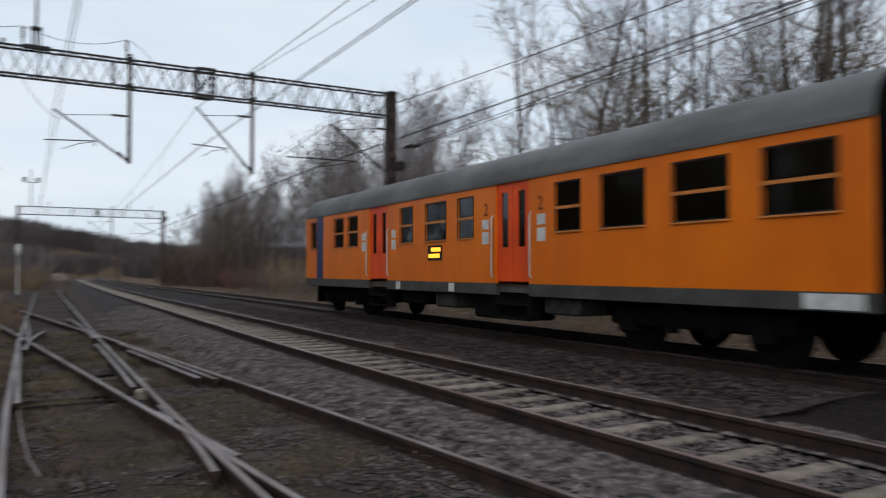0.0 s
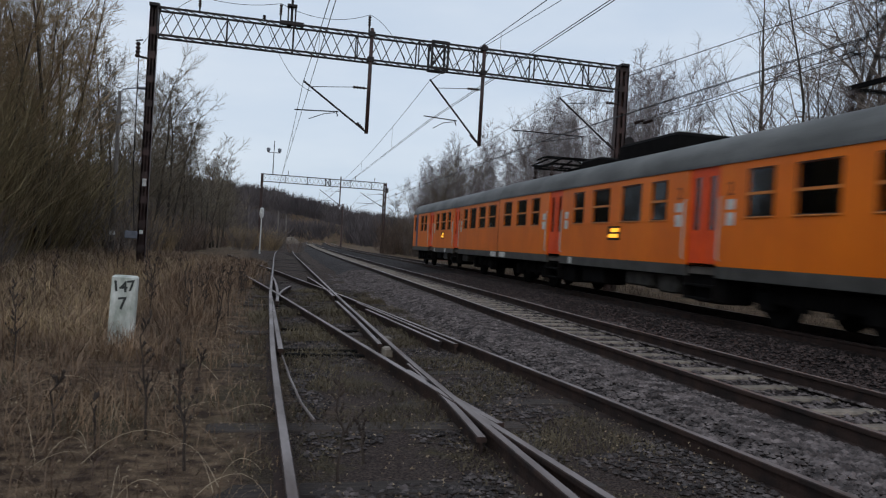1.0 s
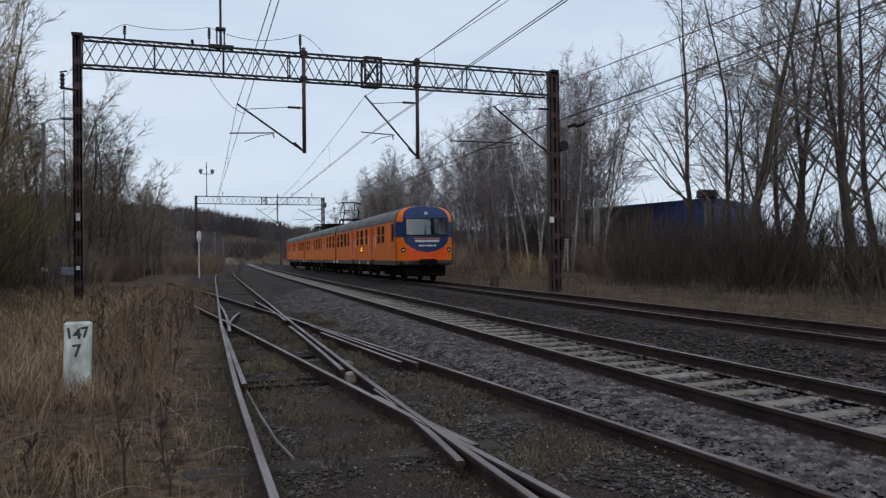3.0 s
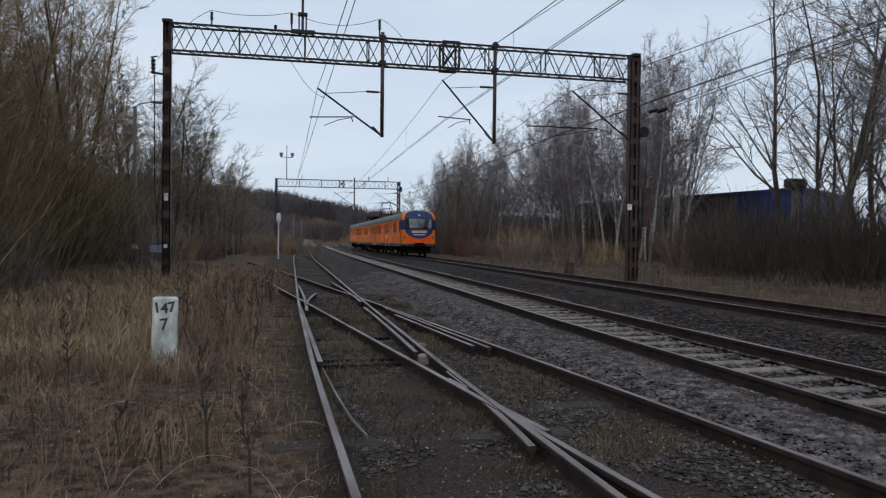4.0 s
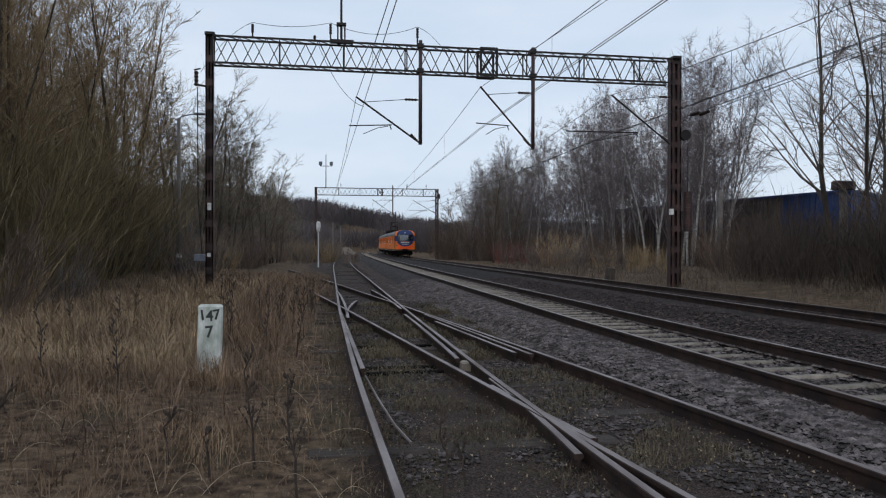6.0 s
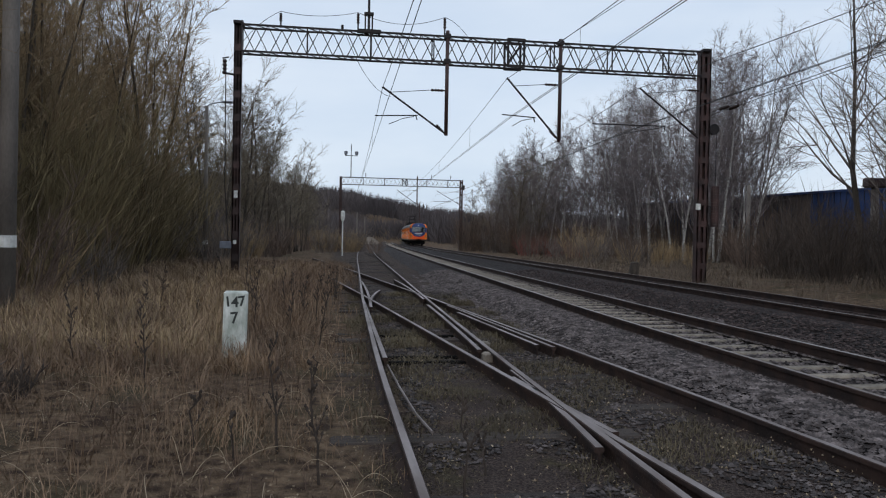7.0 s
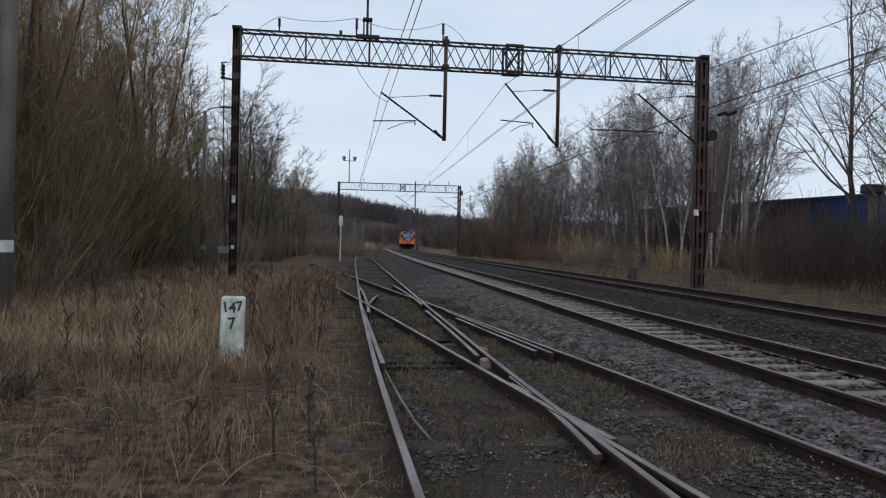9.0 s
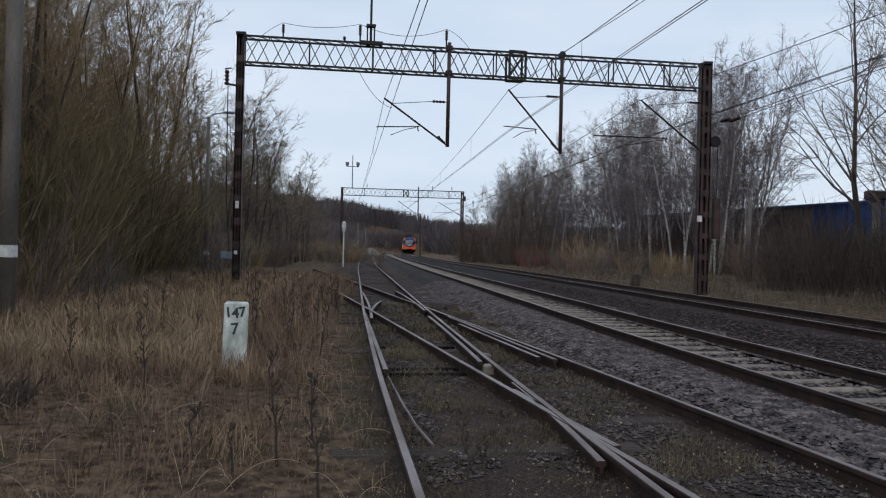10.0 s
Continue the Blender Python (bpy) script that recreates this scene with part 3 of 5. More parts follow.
def grass(name, count, region, height, mat, label, seed, where):
    """Tufts of thin bent blades, joined into one."""
    rng = np.random.default_rng(seed)
    s = Shape()
    k = 0
    while k < count:
        y = region[2] + (region[3] - region[2]) * rng.random() ** 1.5
        x = rng.uniform(region[0], region[1])
        share = where(x, y)
        if rng.random() > share:
            continue
        z = ground_z(x, y) - 0.01
        for _ in range(3):
            h = height * rng.uniform(0.3, 1.2) * (0.45 + 0.55 * share) * min(1.0, 0.38 + max(0.0, y - 4) / 16)
            a, lean = rng.uniform(0, 6.28), 0.1 + 1.9 * rng.random() ** 1.5
            w = rng.uniform(0.0014, 0.0034) * (1 + 0.05 * max(0.0, y - 4))
            px, py = x + rng.normal(0, 0.05), y + rng.normal(0, 0.05)
            dx, dy = math.cos(a) * lean * h, math.sin(a) * lean * h
            sx, sy = -math.sin(a) * w, math.cos(a) * w
            s.add([(px - sx, py - sy, z), (px + sx, py + sy, z), (px + dx * 0.4 + sx, py + dy * 0.4 + sy, z + h * 0.62), (px + dx * 0.4 - sx, py + dy * 0.4 - sy, z + h * 0.62), (px + dx, py + dy, z + h)],
                  [(0, 1, 2, 3), (3, 2, 4)])
        k += 1
    solid(name, s, mat, label, "grass", kind="stuff")


def litter(name, count, region, seed, label):
    """Fallen leaves and straw bits, each a small bent flake, joined into one."""
    rng = np.random.default_rng(seed)
    s = Shape()
    for _ in range(count):
        y = region[2] + (region[3] - region[2]) * rng.random() ** 1.7
        x = rng.uniform(region[0], region[1])
        z = ground_z(x, y) + rng.uniform(0.012, 0.05)
        a, r = rng.uniform(0, 6.28), rng.uniform(0.004, 0.014)
        k = rng.uniform(0.25, 1)
        c, d = math.cos(a) * r, math.sin(a) * r
        s.add([(x - c, y - d, z), (x + d * k, y - c * k, z + rng.uniform(0, 0.02)), (x + c, y + d, z + 0.004), (x - d * k, y + c * k, z + rng.uniform(0, 0.02))], [(0, 1, 2, 3)])
    solid(name, s, M_LITTER, label, "leaf litter", kind="stuff")


def meadow_share(x, y):
    edge = line_a(y) - 0.95
    if x > edge + 0.25:
        return 0.0
    n = 0.5 + 0.8 * noise.noise((x * 0.7, y * 0.7, 5))
    return max(0.0, min(1, (edge + 0.25 - x) / 1.3)) * max(0.1, min(1, n + 0.25))


def track_share(x, y):
    for line in (line_a, line_x):
        if abs(abs(x - line(y)) - 0.753) < 0.06:
            return 0.0
    if x < line_a(y) - 1.1 or x > line_c(y) - 2.3:
        return 0.0
    return max(0.0, min(0.8, 1.7 * noise.noise((x * 1.1, y * 1.1, 9)) + 0.34))


def verge_share(x, y):
    if x < line_d(y) + 2.4:
        return 0.0
    return max(0.15, min(1, 0.6 + noise.noise((x * 0.5, y * 0.5, 2))))


def weed(label, height, seed, at, spread=0.25):
    """A dead flower stalk with short side shoots and crumbled seed heads."""
    rng = random.Random(seed)
    t = thing("dry_weed", label, "weed", "dead weeds by the siding", at)
    s, heads = Shape(), Shape()
    pts = [(0, 0, -0.05)]
    for i in range(1, 7):
        pts.append((rng.uniform(-0.02, 0.02) * i * 0.4, rng.uniform(-0.02, 0.02) * i * 0.4 + 0.01 * i, height * i / 6))
    s.tube(pts, [0.011 - 0.0012 * i for i in range(7)], 5)
    for i in range(int(height * 18)):
        u = rng.uniform(0.3, 1)
        p = Vector(pts[int(u * 5.99)]).lerp(Vector(pts[min(6, int(u * 5.99) + 1)]), (u * 5.99) % 1)
        a = rng.uniform(0, 6.28)
        ln = rng.uniform(0.03, spread * 0.62) * (1.15 - u)
        q = p + Vector((math.cos(a) * ln, math.sin(a) * ln, ln * rng.uniform(0.8, 2)))
        s.tube([p, p.lerp(q, 0.5) + Vector((0, 0, -0.01)), q], [0.004, 0.003, 0.002], 4)
        for k in range(3):
            c = p.lerp(q, 0.45 + 0.27 * k)
            r = rng.uniform(0.006, 0.013)
            heads.tube([c - Vector((0, 0, r * 1.4)), c, c + Vector((0, 0, r * 1.6))], [0.002, r, 0.002], 5)
    part("stalk", s, M_WEED, t)
    tagged(part("seed_spray", heads, M_WEED, t), kind="stuff")
    return t


# ---------------------------------------------------------------- trees
def branch_line(rng, start, way, length, segs, wander, lift):
    pts, p, d = [Vector(start)], Vector(start), Vector(way).normalized()
    for _ in range(segs):
        d = (d + Vector((rng.gauss(0, wander), rng.gauss(0, wander), rng.gauss(0, wander * 0.6) + lift))).normalized()
        p = p + d * (length / segs)
        pts.append(p.copy())
    return pts


def along(pts, u):
    f = u * (len(pts) - 1)
    i = min(int(f), len(pts) - 2)
    return pts[i].lerp(pts[i + 1], f - i), (pts[i + 1] - pts[i]).normalized()


def bare_tree(name, label, seed, height, radius, limbs, twigs, spray, spread, droop, mats, stems=1, fork=0.35, fine=0.010, lean=0.05):
    """A leafless tree: tapering stems, limbs that divide twice, and fine twigs."""
    rng = random.Random(seed)
    t = thing(name, label, "tree")
    crown, boles = Shape(), []
    for k in range(stems):
        a = 6.28 * k / stems + rng.uniform(0, 1)
        out = 0.0 if stems == 1 else rng.uniform(0.05, 0.24 if stems < 4 else 0.15)
        way = Vector((math.cos(a) * out + rng.gauss(0, lean), math.sin(a) * out + rng.gauss(0, lean), 1))
        h = height * (1 if k == 0 else rng.uniform(0.6, 0.97))
        r = radius * (1 if k == 0 else rng.uniform(0.5, 0.85))
        base = Vector((math.cos(a), math.sin(a), 0)) * (0 if stems == 1 else radius * 1.6) + Vector((0, 0, -0.15))
        stem = branch_line(rng, base, way, h, 9, 0.05, 0.03)
        boles.append(Shape().tube(stem, [max(fine, r * (1.25 if i == 0 else 1 - 0.93 * i / 9)) for i in range(10)], 7))
        for j in range(limbs):
            u = fork + (0.97 - fork) * (j + rng.random()) / limbs
            p, d = along(stem, u)
            b = rng.uniform(0, 6.28)
            w = Vector((math.cos(b), math.sin(b), 0)) * spread * rng.uniform(0.7, 1.3) + d
            ln = h * rng.uniform(0.16, 0.36) * (1.25 - 0.8 * u)
            r1 = max(fine, r * (1 - 0.9 * u) * 0.5)
            limb = branch_line(rng, p, w, ln, 4, 0.12, 0.05)
            crown.tube(limb, [r1, r1 * 0.8, r1 * 0.6, r1 * 0.4, fine * 0.8], 4, caps=False)
            for _ in range(twigs):
                v = rng.uniform(0.2, 1)
                q, e = along(limb, v)
                w2 = e + Vector((rng.gauss(0, 0.6), rng.gauss(0, 0.6), rng.gauss(0.1, 0.4)))
                l2 = ln * rng.uniform(0.25, 0.55)
                bough = branch_line(rng, q, w2, l2, 2, 0.2, 0.05 - droop * 0.7)
                r2 = max(fine * 0.8, r1 * 0.35)
                crown.tube(bough, [r2, r2 * 0.7, fine * 0.5], 3, caps=False)
                for _ in range(spray):
                    q2, e2 = along(bough, rng.uniform(0.15, 1))
                    w3 = e2 + Vector((rng.gauss(0, 0.7), rng.gauss(0, 0.7), rng.gauss(0, 0.5)))
                    tw = branch_line(rng, q2, w3, l2 * rng.uniform(0.35, 0.8), 1, 0.2, -droop * 1.5)
                    crown.spike(tw[0], tw[1], fine * 0.72)
    for bole in boles:
        part("trunk" if stems == 1 else "stem", bole, mats[0], t, smooth=True)
    part("crown", crown, mats[1], t)
    return t


def shrub(name, label, seed, height, stems, width, mat):
    """A clump of thin leafless stems from one root."""
    rng = random.Random(seed)
    s = Shape()
    for _ in range(stems):
        a, r = rng.uniform(0, 6.28), width * rng.random() ** 0.5
        base = Vector((math.cos(a) * r * 0.55, math.sin(a) * r * 0.55, -0.1))
        way = Vector((math.cos(a) * 0.35 + rng.gauss(0, 0.15), math.sin(a) * 0.35 + rng.gauss(0, 0.15), 1))
        h = height * rng.uniform(0.5, 1.1)
        stem = branch_line(rng, base, way, h, 4, 0.1, 0.02)
        s.tube(stem, [0.016, 0.013, 0.010, 0.008, 0.004], 3, caps=False)
        for _ in range(7):
            q, e = along(stem, rng.uniform(0.25, 1))
            tw = branch_line(rng, q, e + Vector((rng.gauss(0, 0.6), rng.gauss(0, 0.6), 0.2)), h * rng.uniform(0.15, 0.4), 1, 0.2, 0.05)
            s.spike(tw[0], tw[1], 0.011)
    return solid(name, s, mat, label, "shrub")


def scatter(sources, spots, rng, lo, hi, size=lambda x, y: 1.0):
    """Stands copies of the sources on the ground; the first spots take the sources themselves."""
    for i, (x, y) in enumerate(spots):
        src = sources[i % len(sources)]
        k = rng.uniform(lo, hi) * size(x, y)
        m = pose(x, y, ground_z(x, y) - 0.05, 0, 0, rng.uniform(0, 360)) @ Matrix.Diagonal((k, k, k * rng.uniform(0.92, 1.08), 1))
        if i < len(sources):
            src.matrix_basis = m
        else:
            c = copy_thing(src, m)
            c.matrix_basis = m


def build_trees():
    rng = random.Random(21)
    tall = [bare_tree("alder", "tall bare dark-barked tree with upswept limbs by the tracks", 30 + i, 14.5, 0.16, 19, 6, 8, 0.82, 0.02, (M_BARK, M_TWIG), stems=1 + i % 3, fork=0.20, fine=0.010, lean=0.11) for i in range(4)]
    spots = [(24.3, 23.5), (23.7, 31.2), (26.5, 29.0), (20.2, 19.5), (28.5, 25.0), (23.2, 21.0), (21.4, 26.2), (30.5, 33.5), (25.5, 17.5), (22.5, 13.5), (33.0, 38.0), (29.5, 35.5), (20.6, 9.0), (24.6, 5.0), (31.0, 20.0), (35.0, 28.0), (21.5, 0.5), (27.0, -3.0),
             (23.0, 16.2), (26.0, 22.5), (30.0, 15.0), (27.8, 19.0), (33.5, 24.0), (25.2, 26.8), (28.6, 31.5), (36.0, 33.0), (22.6, 23.4), (29.0, 10.0)][:24]
    scatter(tall, spots, rng, 0.85, 1.15)
    birch = [bare_tree("birch", "slender bare birch with pale bark and fine drooping twigs", 50 + i, 15.0, 0.10, 28, 6, 8, 0.60, 0.10, (M_BIRCH, M_BTWIG), stems=1, fork=0.16, fine=0.013) for i in range(4)]
    spots = []
    while len(spots) < 112:
        u = rng.random()
        fx, fy = 29.5 - 11.0 * u, 47.0 + 42.0 * u
        deep = 26 * rng.random() ** 1.5
        x, y = fx + deep * 0.34 + rng.uniform(-0.8, 0.8), fy + deep
        if x < line_d(y) + 4.5 or x / y > 0.66:
            continue
        spots.append((x, y))
    for _ in range(4):
        y = rng.uniform(52, 64)
        spots.append((y * rng.uniform(0.46, 0.58), y))
    scatter(birch, spots, rng, 0.86, 1.12, lambda x, y: 0.66 + 0.30 * max(0.0, min(1, (x / y - 0.22) / 0.22)) - 2.2 * max(0.0, x / y - 0.58))
    willow = [bare_tree("willow", "dense bare willow with many olive-brown upright stems", 70 + i, 13.0, 0.10, 15, 6, 9, 0.34, -0.02, (M_BARK, M_WTWIG), stems=6, fork=0.10, fine=0.0115) for i in range(3)]
    spots = [(-8.2, 15.0), (-8.8, 18.5), (-8.0, 22.0), (-8.7, 25.5), (-7.6, 28.5), (-6.5, 30.8), (-7.0, 34.0), (-8.6, 31.5), (-11, 16.5), (-11.2, 20.5), (-11.5, 24), (-11.6, 28), (-11.5, 32), (-12.5, 36), (-9.4, 34.5), (-14.5, 19), (-15, 24), (-16, 31), (-10.4, 12.0), (-13.5, 14), (-18, 23), (-14, 40), (-12.5, 44), (-17, 15)]
    scatter(willow, spots, rng, 0.9, 1.12)
    bush = [shrub("thicket_bush", "tall dense leafless bush of thin olive-brown stems", 170 + i, 5.2, 75, 1.7, M_THICKET) for i in range(2)]
    spots = []
    for k in range(46):
        y = 13 + 27 * (k + rng.random()) / 46
        spots.append((-6.6 - 3.4 * rng.random() ** 1.3 - (1.2 if y < 20 else 0.0), y))
    scatter(bush, spots, rng, 0.7, 1.15)
    brush = [shrub("brown_bush", "dense brown leafless bush at the wood's edge", 180, 5.0, 80, 1.9, M_EDGE)]
    spots = []
    for k in range(50):
        u = rng.random()
        spots.append((29.5 - 11.5 * u + rng.uniform(-1.5, 3.5), 46.0 + 44.0 * u + rng.uniform(-1, 4)))
    spots += [(line_d(y) + rng.uniform(5.0, 8.5), y) for y in (78, 82, 86, 90, 94, 98, 103, 108, 114, 120)]
    scatter(brush, spots, rng, 0.32, 0.72, lambda x, y: 1.0 if x / y > 0.27 else 1.35)
    mid = [bare_tree("ash", "bare grey-brown tree at the edge of the thicket", 90 + i, 12.0, 0.14, 24, 7, 10, 0.85, 0.0, (M_BARK, M_ATWIG), stems=1 + i, fork=0.2, fine=0.012) for i in range(2)]
    spots = [(-6.3, 52), (-5.2, 57), (-4.3, 62), (-3.5, 67), (-2.7, 74), (-2.2, 82), (-8.2, 55), (-7.4, 61), (-6.4, 68), (-5.4, 77), (-11, 60), (-10, 70), (-8.5, 80), (-2.0, 92), (-5.5, 90), (-9.5, 92), (-1.2, 106), (-5, 104), (-0.6, 122), (-4.5, 124), (-9, 115), (-7, 47), (-9, 50), (-5.9, 54.5), (-4.8, 59.5), (-3.9, 64.5), (-3.0, 70.5), (-2.4, 78), (-1.9, 87)]
    spots += [(line_d(y) + 5.5 + 3.0 * (k % 3), y) for k, y in enumerate((72, 76, 80, 84, 88, 92, 97, 102, 108))]
    scatter(mid, spots, rng, 0.9, 1.1, lambda x, y: 0.90 - 0.0050 * (min(y, 100) - 50) + 0.03 * max(0, -4 - x))
    # low bushes along both edges
    low = [shrub("shrub", "leafless tangled brown shrub", 110 + i, 2.4, 40, 1.2, (M_SHRUB, M_WTWIG, M_TWIG)[i]) for i in range(3)]
    spots = []
    for _ in range(70):
        y = rng.uniform(12, 75)
        spots.append((-6.0 - rng.random() * 6 + 0.055 * y, y))
    for _ in range(70):
        y = rng.uniform(38, 115)
        spots.append((line_d(y) + 4.6 + rng.random() ** 1.4 * 14, y))
    dark = [shrub("bramble", "dense dark leafless bramble brush under the trees", 130 + i, 3.1, 46, 1.7, M_BRAMBLE) for i in range(2)]
    under = []
    while len(under) < 95:
        y = rng.uniform(3, 46)
        x = 18.2 + 19 * rng.random() ** 1.2
        if x / (y + 3) > 0.52:
            under.append((x, y))
    under += [(31 + 1.4 * k + rng.uniform(-1, 1), 40.5 + 0.7 * k + rng.uniform(-2, 1)) for k in range(9)] + [(34.5 - 0.3 * k, 45 + 3.0 * k) for k in range(9)]
    scatter(dark, under, rng, 0.65, 1.25)
    for _ in range(40):
        y = rng.uniform(70, 130)
        spots.append((line_a(y) - 4 - rng.random() * 8, y))
    spots += [(rng.uniform(0.5, 6.5), rng.uniform(79, 100)) for _ in range(16)]
    scatter(low, spots, rng, 0.55, 1.3)
    red = [shrub("dogwood", "low dull red leafless dogwood bush", 150, 1.7, 40, 1.3, M_REDTWIG)]
    scatter(red, [(18.4, 60), (19.6, 63), (17.9, 66), (19.0, 56)], rng, 0.8, 1.2)


def stems(count, seed):
    """Single bleached stems arching over the matted grass."""
    rng = random.Random(seed)
    s = Shape()
    for _ in range(count):
        y = 3.2 + 10 * rng.random() ** 1.3
        x = line_a(y) - 1.0 - 5.0 * rng.random() ** 1.2
        z = ground_z(x, y)
        a, ln, h = rng.uniform(0, 6.28), rng.uniform(0.15, 0.6), rng.uniform(0.04, 0.22)
        dx, dy = math.cos(a) * ln, math.sin(a) * ln
        end = rng.uniform(0.1, 0.7)
        bow = rng.uniform(-0.08, 0.08)
        pts = [(x + dx * u - dy * bow * u * u * 3, y + dy * u + dx * bow * u * u * 3, z + h * (1 - (1 - u / 0.6) ** 2 if u < 0.6 else 1 - (1 - end) * ((u - 0.6) / 0.4) ** 2)) for u in (i / 8 for i in range(9))]
        s.tube(pts, [0.0026 - 0.0002 * i for i in range(9)], 4)
    solid("bent_stems", s, M_PALE, "bleached dead stems arching over the grass", "grass", kind="stuff")


def build_far_woods():
    """The wooded slope that closes the view."""
    rng = np.random.default_rng(5)
    s = Shape()
    for k in range(5200):
        y = rng.uniform(150, 420)
        x = rng.uniform(-0.36 * y, 0.62 * y)
        if y < 218 and -11 < x - line_d(y) < 6.5:
            continue
        if y < 215 and line_a(140) - 16 < x < line_d(y) + 8 and rng.random() < 0.45:
            continue
        z = ground_z(x, y) - 0.4
        h = rng.uniform(6.5, 8.8) + (2.5 if x < -20 else 0)
        s.tube([(x, y, z), (x + rng.normal(0, 0.3), y, z + h * 0.8)], [0.14, 0.04], 3, caps=False)
        wide = h * rng.uniform(0.34, 0.52)
        for _ in range(48):
            u = rng.uniform(0.3, 0.93)
            a = rng.uniform(0, 6.28)
            out = wide * math.sqrt(max(0.0, 1 - ((u - 0.58) / 0.39) ** 2)) * rng.uniform(0.3, 1.0)
            p = Vector((x + math.cos(a) * out * 0.45, y + math.sin(a) * out * 0.45, z + h * max(0.1, u - 0.3)))
            q = Vector((x + math.cos(a) * out, y + math.sin(a) * out, z + h * u))
            w = rng.uniform(0.06, 0.15)
            s.add([(p.x - w, p.y, p.z), (p.x + w, p.y, p.z), (q.x, q.y, q.z)], [(0, 1, 2)])
    solid("far_woods", s, M_FARWOOD, "bare grey winter woods on the slope at the end of the line", "woods", kind="stuff")


# ---------------------------------------------------------------- overhead line
def steel_post(t, x, y, top, width, name="post"):
    """Two channels side by side, tied by batten plates, on a concrete foot."""
    s = Shape()
    base = ground_z(x, y) - 0.3
    w = width / 2
    for sgn in (-1, 1):
        s.box(x + sgn * w - 0.035, x + sgn * w + 0.035, y - 0.13, y + 0.13, base, top, 0, 0.008)
        s.box(x + sgn * (w - 0.05) - 0.075, x + sgn * (w - 0.05) + 0.075, y - 0.13, y - 0.115, base, top)
        s.box(x + sgn * (w - 0.05) - 0.075, x + sgn * (w - 0.05) + 0.075, y + 0.115, y + 0.13, base, top)
    z = base + 0.9
    while z < top - 0.2:
        s.box(x - w, x + w, y - 0.14, y - 0.13, z, z + 0.22)
        s.box(x - w, x + w, y + 0.13, y + 0.14, z, z + 0.22)
        z += 0.78
    part(name, s, M_POST, t, "reddish brown painted steel post of two channels")
    part("footing", Shape().box(x - w - 0.16, x + w + 0.16, y - 0.3, y + 0.3, base - 0.2, ground_z(x, y) + 0.09, 0, 0.04), M_POLE, t)


def cantilever(t, foot, tip, stay_z, tube_x, reg_from, reg_to, y):
    c = part("cantilever_tube", Shape().tube([(foot[0], y, foot[1]), (tip[0], y, tip[1])], 0.034, 8), M_TRUSS, t)
    s = Shape()
    insulator(s, (tube_x - 0.12, y, stay_z), (tube_x - 0.55, y, stay_z), 0.055, 4)
    part("insulator", s, M_INSUL, t)
    s = Shape()
    end = (tip[0] + 0.25, y, tip[1] - 0.25 * (tip[1] - foot[1]) / max(0.3, foot[0] - tip[0]))
    s.tube([(tube_x, y, stay_z), (tube_x - 0.14, y, stay_z)], 0.02, 6)
    s.tube([(tube_x - 0.53, y, stay_z), end], 0.012, 5)
    part("stay_rod", s, M_TRUSS, t)
    s = Shape().tube([(reg_from[0], y, reg_from[1]), (reg_to[0], y, reg_to[1])], 0.02, 6)
    s.tube([(reg_from[0] - 0.12, y, reg_from[1] - 0.04), (reg_from[0] - 0.5, y, reg_from[1] - 0.12), ((reg_from[0] + reg_to[0]) / 2 - 0.25, y - 0.05, reg_from[1] - 0.34)], 0.013, 5)
    s.tube([(reg_from[0] - 0.08, y, reg_from[1] + 0.02), (reg_from[0] - 0.02, y, reg_from[1] - 0.16)], 0.02, 5)
    part("registration_arm", s, M_TRUSS, t)
    s = Shape()
    insulator(s, (foot[0] - 0.06, y, foot[1] + 0.05), (foot[0] - 0.3, y, foot[1] + 0.28), 0.055, 4)
    part("insulator", s, M_INSUL, t)


def truss_beam(t, x0, x1, z0, z1, y, panel):
    for yy in (y - 0.24, y + 0.24):
        for z in (z0, z1):
            part("chord", Shape().box(x0, x1, yy - 0.03, yy + 0.03, z - 0.03, z + 0.03), M_TRUSS, t)
    s = Shape()
    n = round((x1 - x0) / panel)
    p = (x1 - x0) / n
    for i in range(n):
        a, b = (z0, z1) if i % 2 else (z1, z0)
        s.bar((x0 + i * p, y - 0.24, a), (x0 + (i + 1) * p, y - 0.24, b), 0.028, 0.028)
        s.bar((x0 + i * p, y + 0.24, b), (x0 + (i + 1) * p, y + 0.24, a), 0.028, 0.028)
        for z in (z0, z1):
            s.bar((x0 + i * p, y - 0.24, z), (x0 + (i + 1) * p, y + 0.24, z), 0.025, 0.025)
    tagged(part("lacing", s, M_TRUSS, t), kind="stuff")
    for i in range(0, n + 1, 5):
        for yy in (y - 0.24, y + 0.24):
            part("upright", Shape().bar((x0 + i * p, yy, z0), (x0 + i * p, yy, z1), 0.04, 0.04), M_TRUSS, t)


def beam_insulator(t, x, y, z, h=0.42):
    s = Shape()
    s.bar((x, y, z), (x, y, z + h * 0.45), 0.05)
    part("bracket", s, M_TRUSS, t)
    s = Shape()
    insulator(s, (x, y, z + h * 0.42), (x, y, z + h), 0.06, 4)
    part("insulator", s, M_INSUL, t)


